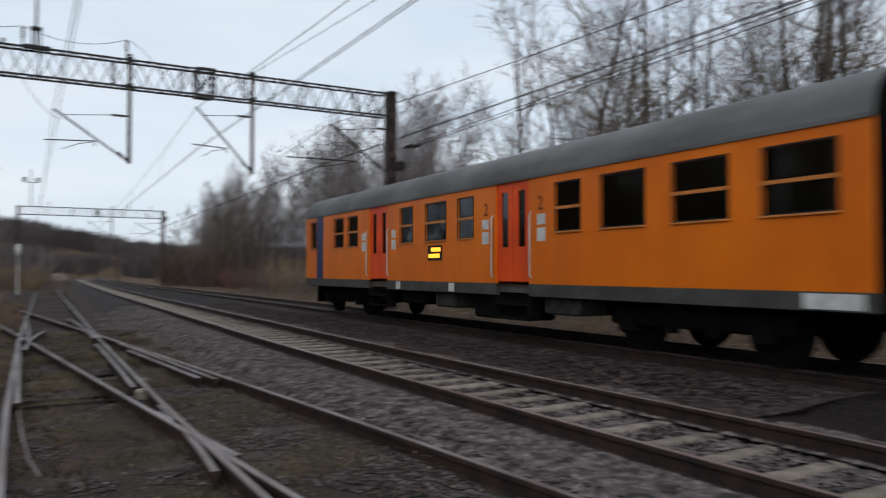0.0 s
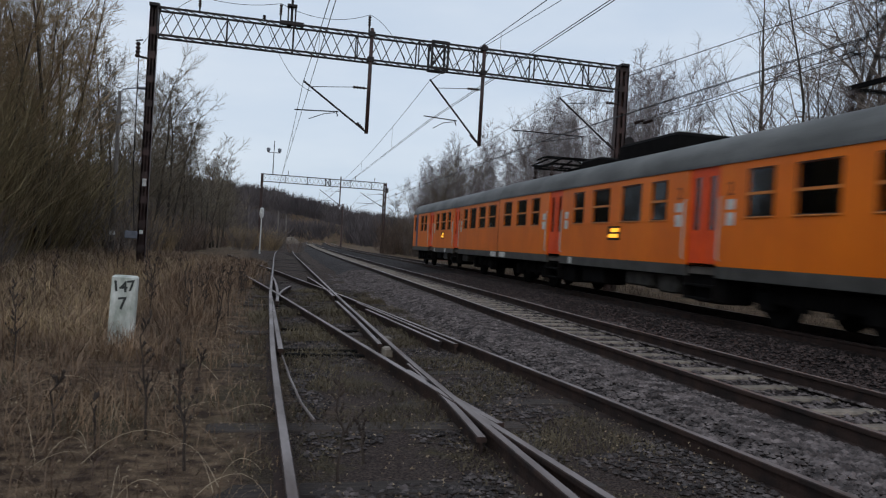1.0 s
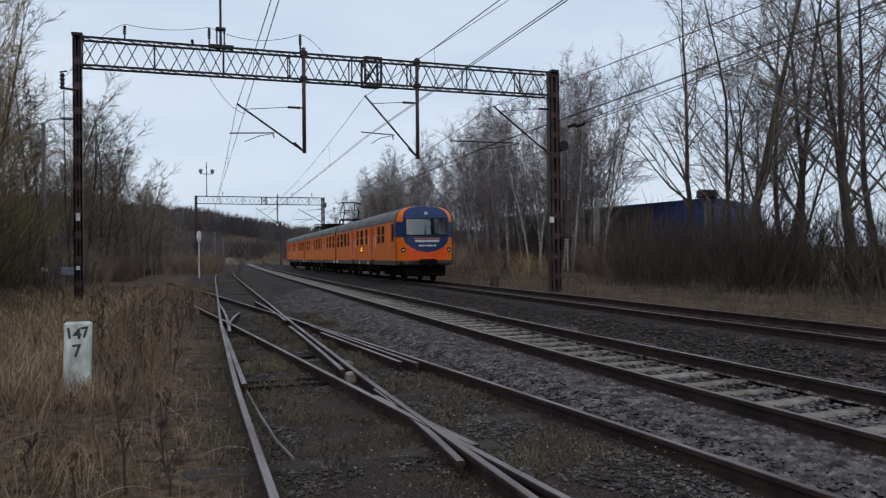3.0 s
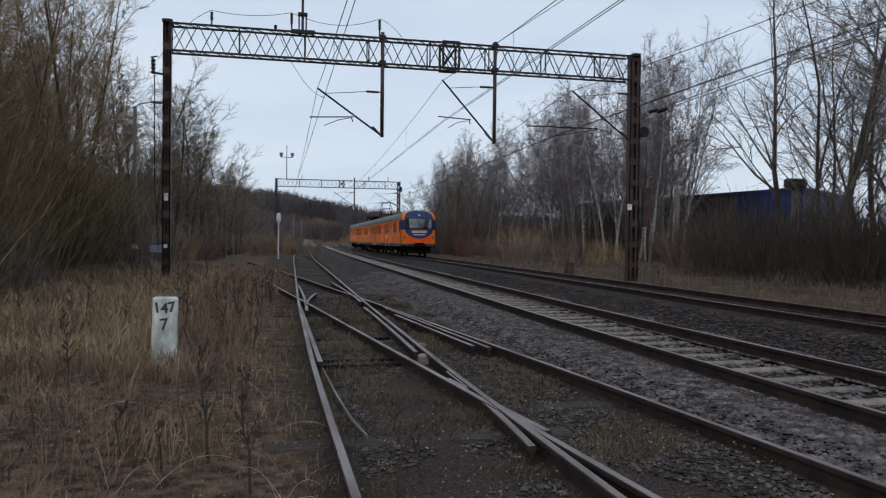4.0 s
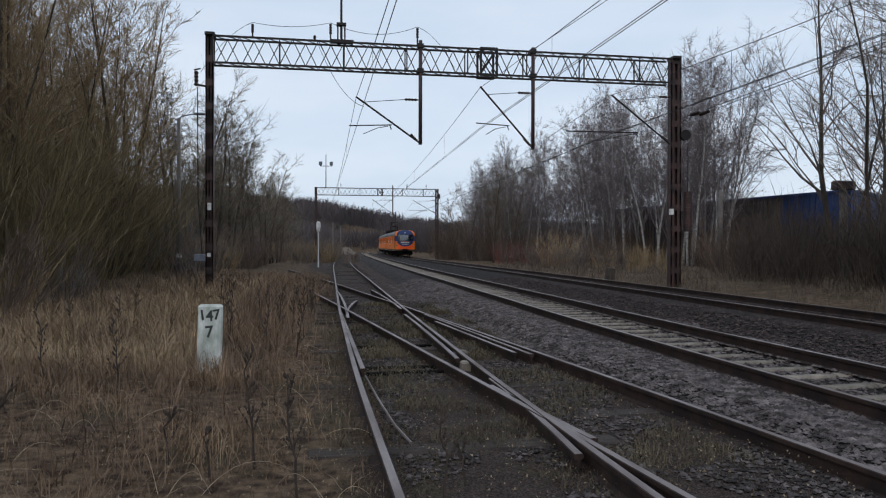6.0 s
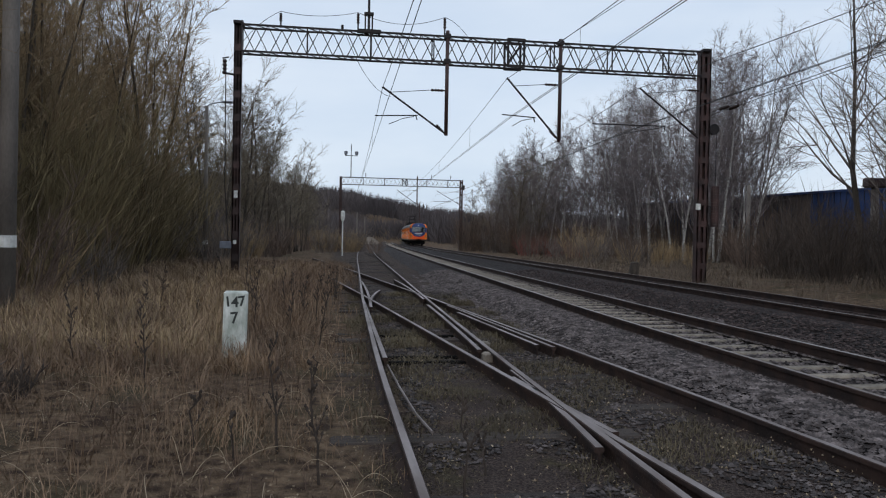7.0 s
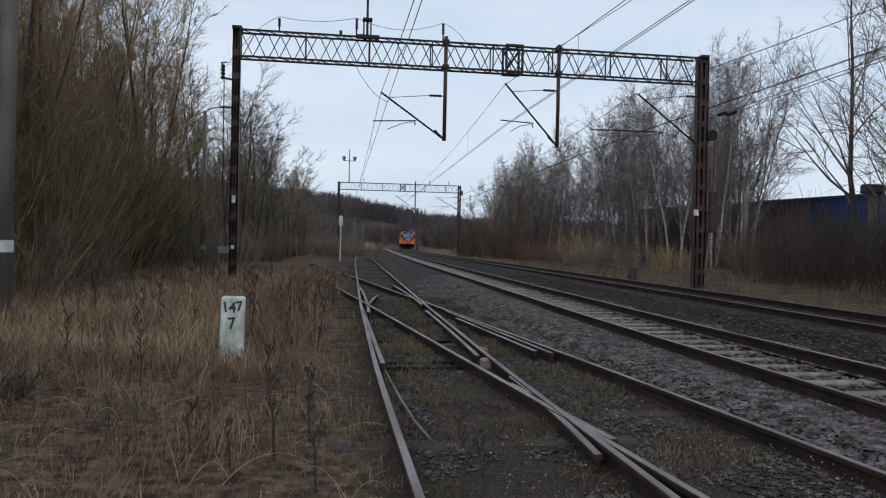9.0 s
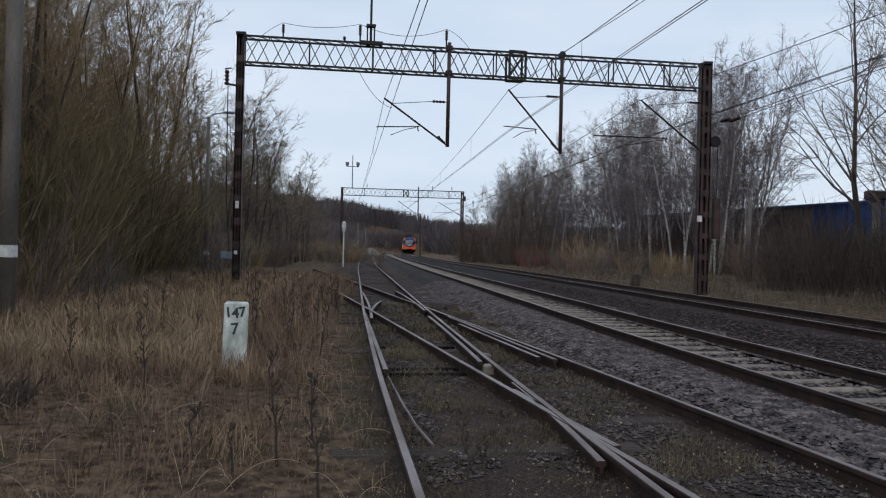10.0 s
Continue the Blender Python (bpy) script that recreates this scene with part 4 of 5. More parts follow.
def build_gantry():
    y = GANTRY_Y
    t = thing("catenary_gantry", "dark steel lattice gantry spanning the tracks on two brown posts", "gantry", "catenary gantries")
    steel_post(t, -2.80, y, 8.44, 0.19)
    steel_post(t, 13.90, y, 8.44, 0.36)
    truss_beam(t, -2.68, 13.68, 7.50, 8.38, y, 0.43)
    for sx in (-2.78, 13.88):
        s = Shape()
        s.box(sx - 0.16, sx + 0.16, y - 0.28, y + 0.28, 8.40, 8.50, 0, 0.01)
        part("post_cap", s, M_TRUSS, t)
    # stiff frame in the middle of the beam
    s = Shape()
    for yy in (y - 0.27, y + 0.27):
        for x in (6.40, 6.98):
            s.bar((x, yy, 7.44), (x, yy, 8.44), 0.07)
        for z in (7.48, 8.40):
            s.bar((6.40, yy, z), (6.98, yy, z), 0.09)
        s.bar((6.40, yy, 7.5), (6.98, yy, 8.38), 0.04)
        s.bar((6.40, yy, 8.38), (6.98, yy, 7.5), 0.04)
    part("splice_frame", s, M_TRUSS, t)
    for x, zb, zt in ((4.24, 4.95, 8.55), (8.29, 4.88, 8.50)):
        part("drop_post", Shape().tube([(x, y - 0.33, zb), (x, y - 0.33, zt)], 0.065, 10), M_POST, t, smooth=True)
        for z in (7.5, 8.36):
            part("clamp", Shape().box(x - 0.11, x + 0.11, y - 0.41, y - 0.2, z - 0.08, z + 0.08, 0, 0.01), M_TRUSS, t)
    cantilever(t, (4.20, 5.02), (2.02, 6.52), 6.49, 4.24, (3.25, 5.60), (1.78, 5.53), y - 0.33)
    cantilever(t, (8.24, 4.98), (6.36, 7.05), 6.88, 8.29, (7.42, 5.70), (6.22, 5.76), y - 0.33)
    cantilever(t, (13.62, 5.24), (11.32, 6.96), 6.97, 13.74, (12.35, 5.62), (9.55, 5.60), y - 0.2)
    for x in (-1.42, 0.64):
        beam_insulator(t, x, y, 8.40, 0.5 if x < 0 else 0.22)
    beam_insulator(t, 1.17, y - 0.1, 8.40, 0.62)
    beam_insulator(t, 4.18, y, 8.45, 0.62)
    # mast on the beam
    s = Shape()
    for dx in (-0.12, 0.12):
        s.bar((1.54 + dx, y, 8.35), (1.54 + dx, y, 9.05), 0.05)
    s.box(1.38, 1.70, y - 0.12, y + 0.12, 9.0, 9.08)
    s.box(1.15, 1.95, y - 0.2, y + 0.2, 8.42, 8.48)
    part("mast_bracket", s, M_TRUSS, t)
    part("mast", Shape().tube([(1.54, y, 8.4), (1.54, y, 11.9)], [0.045, 0.03], 8), M_TRUSS, t)
    # isolator hung on the post
    s = Shape()
    insulator(s, (-3.22, y - 0.1, 6.72), (-3.22, y - 0.1, 7.22), 0.085, 4)
    part("insulator", s, M_INSUL, t)
    s = Shape().bar((-2.9, y - 0.1, 6.72), (-3.3, y - 0.1, 6.78), 0.06)
    s.bar((-3.3, y - 0.1, 7.25), (-3.08, y - 0.1, 7.3), 0.04)
    s.tube([(-3.18, y - 0.1, 6.7), (-3.16, y - 0.12, 3.0), (-3.02, y - 0.14, 1.1)], 0.016, 5)
    part("isolator_bracket", s, M_TRUSS, t)
    part("plate", Shape().box(-2.86, -2.74, y - 0.16, y - 0.142, 2.62, 2.86), M_WHITE, t, "small white number plate")
    s = Shape().box(-3.3, -2.92, y - 0.2, y + 0.06, 0.92, 1.16, 0, 0.02)
    part("switch_box", s, M_GREYBOX, t, "small grey steel box on the post")
    part("plate", Shape().box(-2.87, -2.76, y - 0.16, y - 0.142, 1.08, 1.2), M_WHITE, t)
    part("plate", Shape().box(13.62, 13.80, y - 0.17, y - 0.142, 2.62, 2.84), M_WHITE, t, "small white number plate")
    # tensioning weights beside the post
    z = 2.0
    while z < 3.45:
        s = Shape()
        s.tube([(14.42, y - 0.05, z), (14.42, y - 0.05, z + 0.097)], 0.16, 12)
        part("weight", s, M_POST, t, "round rusty tensioning weight")
        z += 0.1
    s = Shape().tube([(14.42, y - 0.05, 3.45), (14.42, y - 0.05, 5.6)], 0.012, 5)
    s.box(14.05, 14.5, y - 0.1, y + 0.02, 2.72, 2.76)
    part("weight_rope", s, M_WIRE, t)
    s = Shape().tube([(14.3, y - 0.12, 5.6), (14.3, y + 0.02, 5.6)], 0.2, 16)
    s.bar((13.95, y - 0.05, 5.62), (14.35, y - 0.05, 5.62), 0.06)
    part("pulley_wheel", s, M_TRUSS, t)


def build_far_gantry():
    y = FAR_Y
    t = thing("catenary_gantry", "distant steel lattice gantry with a lamp mast on its beam", "gantry", "catenary gantries")
    steel_post(t, 1.9, y, 8.44, 0.24)
    steel_post(t, 16.75, y, 8.44, 0.34)
    truss_beam(t, 2.0, 16.6, 7.50, 8.38, y, 0.52)
    part("drop_post", Shape().tube([(11.2, y - 0.33, 5.1), (11.2, y - 0.33, 8.75)], 0.075, 8), M_POST, t)
    cantilever(t, (11.15, 5.3), (8.7, 7.0), 6.95, 11.2, (10.2, 5.75), (8.9, 5.7), y - 0.33)
    cantilever(t, (16.5, 5.4), (13.7, 7.0), 6.95, 16.6, (15.5, 5.75), (13.2, 5.7), y - 0.2)
    for x in (4.9, 13.0, 15.4):
        beam_insulator(t, x, y, 8.40, 0.55)
    s = Shape().tube([(3.1, y, 8.3), (3.1, y, 12.4)], [0.06, 0.04], 8)
    s.bar((2.35, y, 11.0), (3.85, y, 11.0), 0.07)
    part("lamp_mast", s, M_TRUSS, t)
    for x in (2.45, 3.75):
        part("lamp_head", Shape().tube([(x, y, 11.05), (x, y, 11.2), (x, y, 11.5), (x, y, 11.55)], [0.1, 0.2, 0.22, 0.06], 10), M_GREYBOX, t)
    part("weight_stack", Shape().tube([(17.0, y, 7.2), (17.0, y, 7.8)], 0.2, 8), M_TRUSS, t)
    part("splice_frame", Shape().bar((9.35, y - 0.27, 7.5), (9.95, y - 0.27, 8.38), 0.06).bar((9.35, y - 0.27, 8.38), (9.95, y - 0.27, 7.5), 0.06).bar((9.35, y - 0.27, 7.5), (9.35, y - 0.27, 8.4), 0.1).bar((9.95, y - 0.27, 7.5), (9.95, y - 0.27, 8.4), 0.1), M_TRUSS, t)


def wire(name, label, points, r=0.008):
    s = Shape().tube(points, r, 5)
    return solid(name, s, M_WIRE, label, "wire", "overhead wires")


def span(a, b, sag, n=16):
    a, b = Vector(a), Vector(b)
    return [tuple(a.lerp(b, i / n) - Vector((0, 0, sag * 4 * (i / n) * (1 - i / n)))) for i in range(n + 1)]


def build_wires():
    far, g = FAR_Y, GANTRY_Y
    lines = [
        ("siding", [(0.55, BACK_Y), (2.02, g - 0.33), (3.4, far - 0.33)], 5.50, 6.50),
        ("main", [(5.25, BACK_Y), (6.35, g - 0.33), (8.75, far - 0.33), (14.5, 165)], 5.62, 7.03),
        ("main", [(10.3, BACK_Y), (11.2, g - 0.2), (13.6, far - 0.2), (18.6, 165)], 5.55, 6.95),
    ]
    for kind, sup, zc, zm in lines:
        for (xa, ya), (xb, yb) in zip(sup, sup[1:]):
            ga, gb = grade(ya), grade(yb)
            lab = "thin dark overhead wire hung between the gantries"
            top = span((xa, ya, zm + ga), (xb, yb, zm + gb), 0.95)
            low = span((xa, ya, zc + ga), (xb, yb, zc + gb), 0.04)
            wire("carrier_wire", lab, top, 0.010)
            wire("contact_wire", lab, low, 0.009)
            if kind == "main":
                wire("contact_wire", lab, [(p[0] + 0.07, p[1], p[2]) for p in low], 0.009)
            for i in range(2, 15, 3):
                wire("dropper", "thin hanger wire between carrier and contact wire", [top[i], low[i]], 0.005)
    # tensioned ends that run out to the post beside the outer track
    wire("anchor_wire", "thin tensioned wire anchored at the gantry post", span((14.1, g - 0.05, 6.2), (11.0, BACK_Y, 7.6), 0.35), 0.011)
    wire("anchor_wire", "thin tensioned wire anchored at the gantry post", span((14.1, g - 0.05, 6.1), (10.8, BACK_Y, 6.6), 0.10), 0.011)
    wire("feeder_wire", "thin dark feeder wire above the outer track", span((8.3, g - 0.3, 8.45), (12.9, BACK_Y, 9.6), 0.4), 0.010)
    s = Shape()
    insulator(s, (14.06, g - 0.9, 6.2), (14.02, g - 1.6, 6.19), 0.07, 5)
    insulator(s, (14.02, g - 1.6, 6.1), (13.98, g - 2.3, 6.1), 0.07, 5)
    solid("tension_insulators", s, M_INSUL, "pair of brown porcelain insulators in the anchored wires", "insulator")
    # sagging leads along the beam
    for a, b, sag in (((-3.1, g, 7.2), (-1.42, g, 8.95), -0.25), ((-1.42, g, 8.95), (1.17, g - 0.1, 9.05), 0.14), ((1.17, g - 0.1, 9.05), (4.18, g, 9.1), 0.32), ((4.18, g, 9.1), (5.4, g - 0.5, 7.6), -0.25), ((0.64, g, 8.6), (2.3, g - 0.3, 6.2), 0.5)):
        wire("jumper_wire", "thin slack jumper lead along the gantry beam", span(a, b, sag, 12), 0.009)


# ---------------------------------------------------------------- posts, marker, building
def digits(text, size, x, y, z, parent, mat, thin=0.004, bold=0.0):
    cu = bpy.data.curves.new("numeral", "FONT")
    cu.body, cu.size, cu.extrude, cu.align_x, cu.offset = text, size, thin, "CENTER", bold
    tmp = bpy.data.objects.new("numeral", cu)
    scene.collection.objects.link(tmp)
    bpy.context.view_layer.update()
    me = bpy.data.meshes.new_from_object(tmp.evaluated_get(bpy.context.evaluated_depsgraph_get()))
    bpy.data.objects.remove(tmp)
    me.materials.clear()
    me.materials.append(mat)
    ob = new("numeral", me)
    ob.parent = parent
    ob.matrix_basis = pose(x, y, z, 90, 0, 0)
    return ob


def build_km_post():
    t = thing("distance_marker", "limewashed concrete kilometre marker with hand-painted black numerals", "marker post", at=pose(-0.93, 11.3, ground_z(-0.93, 11.3), 0, 1.2, 4))
    s = Shape()
    s.box(-0.148, 0.148, -0.09, 0.09, -0.3, 0.835, 0, 0.022)
    part("slab", s, M_KMPOST, t)
    # hand-painted, so each stands a little askew
    for text, size, x, z, tilt in (("1", 0.180, -0.085, 0.650, -9), ("4", 0.185, -0.005, 0.642, -3), ("7", 0.175, 0.085, 0.662, -10), ("7", 0.200, 0.0, 0.440, -7)):
        digits(text, size, 0, 0, 0, t, M_BLACK, bold=0.004).matrix_basis = pose(x, -0.092, z, 90, tilt, 0)


def concrete_pole(name, label, x, y, top, r0, r1, lean=0.0, arm=None, band=None, cap=False):
    t = thing(name, label, "pole", at=pose(x, y, ground_z(x, y), 0, lean, 0))
    part("shaft", Shape().tube([(0, 0, -0.3), (0, 0, top)], [r0, r1], 10), M_POLE, t, smooth=True)
    if band:
        part("band", Shape().tube([(0, 0, band), (0, 0, band + 0.2)], [r0 * 1.03, r0 * 1.02], 10), M_WHITE, t, "white painted band")
    if arm:
        s = Shape().tube([(0, 0, top - 0.1), (0.12, 0, top + 0.1), (arm * 0.6, 0, top + 0.2), (arm, 0, top + 0.25)], 0.03, 6)
        part("arm", s, M_GREYBOX, t)
        part("lamp_head", Shape().box(arm - 0.2, arm + 0.35, -0.11, 0.11, top + 0.18, top + 0.3, 0, 0.05), M_GREYBOX, t)
    if cap:
        part("cap", Shape().box(-0.52, 0.52, -0.25, 0.25, top - 0.15, top + 0.3, 0, 0.06), M_POST, t, "dark steel box on top of the pole")
    return t


def build_posts():
    concrete_pole("street_lamp", "old street lamp on a slim concrete pole by the thicket", -5.68, 40, 7.8, 0.13, 0.08, arm=0.9, band=1.0)
    concrete_pole("utility_pole", "grey concrete pole at the edge of the thicket", -5.07, 15, 9.0, 0.145, 0.115, lean=0.6, band=1.2)
    concrete_pole("concrete_post", "pale concrete post with a dark box on top", 25.6, 33.3, 4.3, 0.20, 0.17, cap=True)
    concrete_pole("concrete_post", "slim pale concrete post among the trees", 22.9, 39.5, 4.6, 0.13, 0.11)
    concrete_pole("concrete_post", "slim pale concrete post among the trees", 26.6, 22.0, 4.6, 0.16, 0.13)
    # signal beside the siding
    y = 66.0
    x = 1.6
    t = thing("signal", "slim white railway signal post with a round white head", "signal", at=pose(x, y, ground_z(x, y)))
    part("post", Shape().tube([(0, 0, -0.3), (0, 0, 3.0)], [0.06, 0.05], 8), M_WHITE, t)
    part("head", Shape().tube([(0, 0, 2.9), (0, 0, 3.0), (0, 0, 3.35), (0, 0, 3.75), (0, 0, 3.85)], [0.05, 0.13, 0.2, 0.17, 0.06], 10), M_WHITE, t)
    for x, y, h in ((6.2, 150, 6.5), (4.4, 168, 6.0), (8.2, 160, 6.0), (3.0, 182, 6.0), (16.3, 132, 7.6), (26.5, 175, 6.5)):
        t = thing("line_pole", "distant slim pale pole beside the line", "pole", "line poles", at=pose(x, y, ground_z(x, y)))
        part("shaft", Shape().tube([(0, 0, -0.3), (0, 0, h)], [0.17, 0.11], 8), M_POLE if h < 7 else M_POST, t)
    # stump beside the outer track
    t = thing("stump", "short dark weathered post stump beside the track", "stump", at=pose(13.9, 33.6, ground_z(13.9, 33.6), 3, 4, 20))
    s = Shape().tube([(0, 0, -0.2), (0, 0, 0.3), (0.02, 0.01, 0.62), (0.02, 0.02, 0.68)], [0.27, 0.23, 0.2, 0.1], 9)
    part("trunk", s, M_BARK, t)


def build_building():
    """A long flat-roofed shed in dark blue and faded red-brown sheeting."""
    t = thing("industrial_shed", "long flat-roofed shed clad in dark blue and faded brown sheets", "building", at=pose(37.5, 47.5, 0, 0, 0, 0))
    h = 5.3
    def face(name, a, b, mats, split):
        a, b = Vector(a), Vector(b)
        n = round((b - a).length / 1.1)
        d = (b - a) / n
        side = Vector((d.y, -d.x, 0)).normalized()
        s = Shape()
        for i in range(n):
            p, q = a + d * i, a + d * (i + 1)
            m = 0 if i < split * n else 1
            for u0, u1, o in ((0, 0.12, 0.05), (0.12, 0.5, 0.0), (0.5, 0.62, 0.05), (0.62, 1, 0.0)):
                v0, v1 = p.lerp(q, u0) + side * o, p.lerp(q, u1) + side * o
                s.add([(v0.x, v0.y, -0.8), (v1.x, v1.y, -0.8), (v1.x, v1.y, h), (v0.x, v0.y, h)], [(0, 1, 2, 3)], m)
        part(name, s, mats, t)
    # corner at the origin; one long side runs off up the line, the other away from it
    face("cladding", (-4.0, 33.5, 0), (0, 0, 0), [M_RUSTWALL, M_NAVYWALL], 0.78)
    face("cladding", (0, 0, 0), (12.0, 8.5, 0), [M_NAVYWALL, M_NAVYWALL], 1)
    s = Shape().add([(0.0, 0.05, h - 0.05), (11.9, 8.5, h - 0.05), (10, 35.5, h - 0.05), (-3.9, 33.5, h - 0.05)], [(0, 1, 2, 3)])
    part("roof", s, M_ROOF, t)
    s = Shape().bar((-4.05, 33.5, h), (-0.03, -0.03, h), 0.18).bar((-0.03, -0.03, h), (12.0, 8.45, h), 0.18)
    part("eaves_trim", s, M_NAVYWALL, t)
    s = Shape()
    s.add([(12, 8.5, -0.8), (10, 35.5, -0.8), (10, 35.5, h), (12, 8.5, h)], [(0, 1, 2, 3)])
    s.add([(10, 35.5, -0.8), (-4.0, 33.5, -0.8), (-4.0, 33.5, h), (10, 35.5, h)], [(0, 1, 2, 3)])
    part("rear_wall", s, M_NAVYWALL, t)


# ---------------------------------------------------------------- train
HALF, EAVE, TOP, SOLE0, SOLE1 = 1.44, 2.98, 3.66, 0.81, 1.03
WIN0, WIN1 = 1.97, 2.78
CAR = 19.7


def wall_with_holes(s, side, y0, y1, z0, z1, holes, stripes=()):
    """A side wall with openings cut through; stripes are stretches in a second colour."""
    ys = sorted({y0, y1, *(v for h in holes for v in h[:2]), *(v for h in stripes for v in h[:2])})
    zs = sorted({z0, z1, *(v for h in holes for v in h[2:4]), *(v for h in stripes for v in h[2:4])})
    xo, xi = side * HALF, side * (HALF - 0.07)
    for a, b in zip(ys, ys[1:]):
        for c, d in zip(zs, zs[1:]):
            my, mz = (a + b) / 2, (c + d) / 2
            if any(h[0] < my < h[1] and h[2] < mz < h[3] for h in holes):
                continue
            m = 1 if any(h[0] < my < h[1] and h[2] < mz < h[3] for h in stripes) else 0
            s.add([(xo, a, c), (xo, b, c), (xo, b, d), (xo, a, d)], [(0, 1, 2, 3) if side > 0 else (3, 2, 1, 0)], m)
            s.add([(xi, a, c), (xi, b, c), (xi, b, d), (xi, a, d)], [(3, 2, 1, 0) if side > 0 else (0, 1, 2, 3)], 2)
    for a, b, c, d in holes:
        s.add([(xo, a, c), (xo, b, c), (xi, b, c), (xi, a, c)], [(0, 1, 2, 3)])
        s.add([(xo, a, d), (xo, b, d), (xi, b, d), (xi, a, d)], [(3, 2, 1, 0)])
        s.add([(xo, a, c), (xo, a, d), (xi, a, d), (xi, a, c)], [(0, 1, 2, 3)])
        s.add([(xo, b, c), (xo, b, d), (xi, b, d), (xi, b, c)], [(3, 2, 1, 0)])


def ring(s, x, y0, y1, z0, z1, w, d, side, mat=0):
    """A rectangular frame standing proud of a side."""
    a, b = sorted((x, x + side * d))
    s.box(a, b, y0 - w, y0, z0 - w, z1 + w, mat)
    s.box(a, b, y1, y1 + w, z0 - w, z1 + w, mat)
    s.box(a, b, y0, y1, z0 - w, z0, mat)
    s.box(a, b, y0, y1, z1, z1 + w, mat)


def add_window(car, side, y0, y1, bar):
    s = Shape()
    ring(s, side * HALF, y0, y1, WIN0, WIN1, 0.022, 0.012, side)
    f = part("window", s, M_RUBBER, car)
    x = side * (HALF - 0.03)
    a, b = sorted((x, x + side * 0.006))
    part("pane", Shape().box(a, b, y0, y1, WIN0, WIN1), M_GLASS, f)
    if bar:
        a, b = sorted((side * (HALF - 0.025), side * (HALF + 0.016)))
        part("transom", Shape().box(a, b, y0 - 0.01, y1 + 0.01, WIN0 + 0.36, WIN0 + 0.41), M_FRAME, f)
    a, b = sorted((side * HALF, side * (HALF + 0.03)))
    part("sill", Shape().box(a, b, y0 - 0.04, y1 + 0.04, WIN0 - 0.05, WIN0 - 0.022, 0, 0.006), M_FRAME, f)


def add_door(car, side, y0, y1):
    mid = (y0 + y1) / 2
    s = Shape()
    a, b = sorted((side * (HALF - 0.10), side * (HALF - 0.03)))
    s.box(a, b, y0, y1, 2.89, 2.95)
    top = part("door", s, M_DOORRED, car, "red-orange double door with tall narrow windows")
    for p, q in ((y0, mid - 0.012), (mid + 0.012, y1)):
        s = Shape()
        w = (q - p)
        c0, c1 = p + w * 0.28, p + w * 0.74
        for r0, r1, z0, z1 in ((p, c0, 1.07, 2.89), (c1, q, 1.07, 2.89), (c0, c1, 1.07, 1.72), (c0, c1, 2.77, 2.89)):
            s.box(a, b, r0, r1, z0, z1)
        part("door_leaf", s, M_DOORRED, top)
        x = side * (HALF - 0.065)
        g0, g1 = sorted((x, x + side * 0.006))
        part("door_pane", Shape().box(g0, g1, c0, c1, 1.72, 2.77), M_GLASS, top)
    for y in (y0 - 0.09, y1 + 0.09):
        part("handrail", Shape().tube([(side * (HALF + 0.0), y, 1.14), (side * (HALF + 0.05), y, 1.18), (side * (HALF + 0.05), y, 2.3), (side * HALF, y, 2.35)], 0.017, 6), M_RAILING, top, "pale vertical handrail")
    s = Shape()
    p0, p1 = sorted((side * (HALF - 0.25), side * (HALF + 0.02)))
    s.box(p0, p1, y0, y1, 0.62, 0.66)
    s.box(p0, p1, y0, y1, 0.36, 0.40)
    for y in (y0, y1 - 0.03):
        s.box(p0, p1, y, y + 0.03, 0.36, 0.81)
    part("steps", s, M_UNDER, top)


def add_bogie(car, y, wheelbase=2.5):
    s = Shape()
    for x in (-1.02, 1.02):
        s.box(x - 0.06, x + 0.06, y - wheelbase / 2 - 0.45, y + wheelbase / 2 + 0.45, 0.42, 0.72, 0, 0.04)
        for k in (-1, 1):
            s.box(x - 0.16, x + 0.16, y + k * wheelbase / 2 - 0.17, y + k * wheelbase / 2 + 0.17, 0.3, 0.66, 0, 0.04)
            s.tube([(x, y + k * 0.4, 0.35), (x, y + k * 0.4, 0.85)], 0.12, 8)
    s.box(-1.0, 1.0, y - 0.35, y + 0.35, 0.45, 0.8, 0, 0.04)
    b = part("bogie", s, M_UNDER, car, "near-black two-axle bogie")
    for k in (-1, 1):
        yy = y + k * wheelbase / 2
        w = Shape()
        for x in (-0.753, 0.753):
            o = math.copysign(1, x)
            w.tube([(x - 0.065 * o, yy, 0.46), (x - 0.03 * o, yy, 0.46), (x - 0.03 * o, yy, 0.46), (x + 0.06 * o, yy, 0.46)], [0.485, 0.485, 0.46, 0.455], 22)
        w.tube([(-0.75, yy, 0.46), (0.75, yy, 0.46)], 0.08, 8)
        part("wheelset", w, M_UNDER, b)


def roof_line(n=14):
    return [(HALF * math.copysign(abs(math.cos(a)) ** 0.62, math.cos(a)), EAVE + (TOP - EAVE) * math.sin(a) ** 0.85) for a in (math.pi * i / n for i in range(n + 1))]


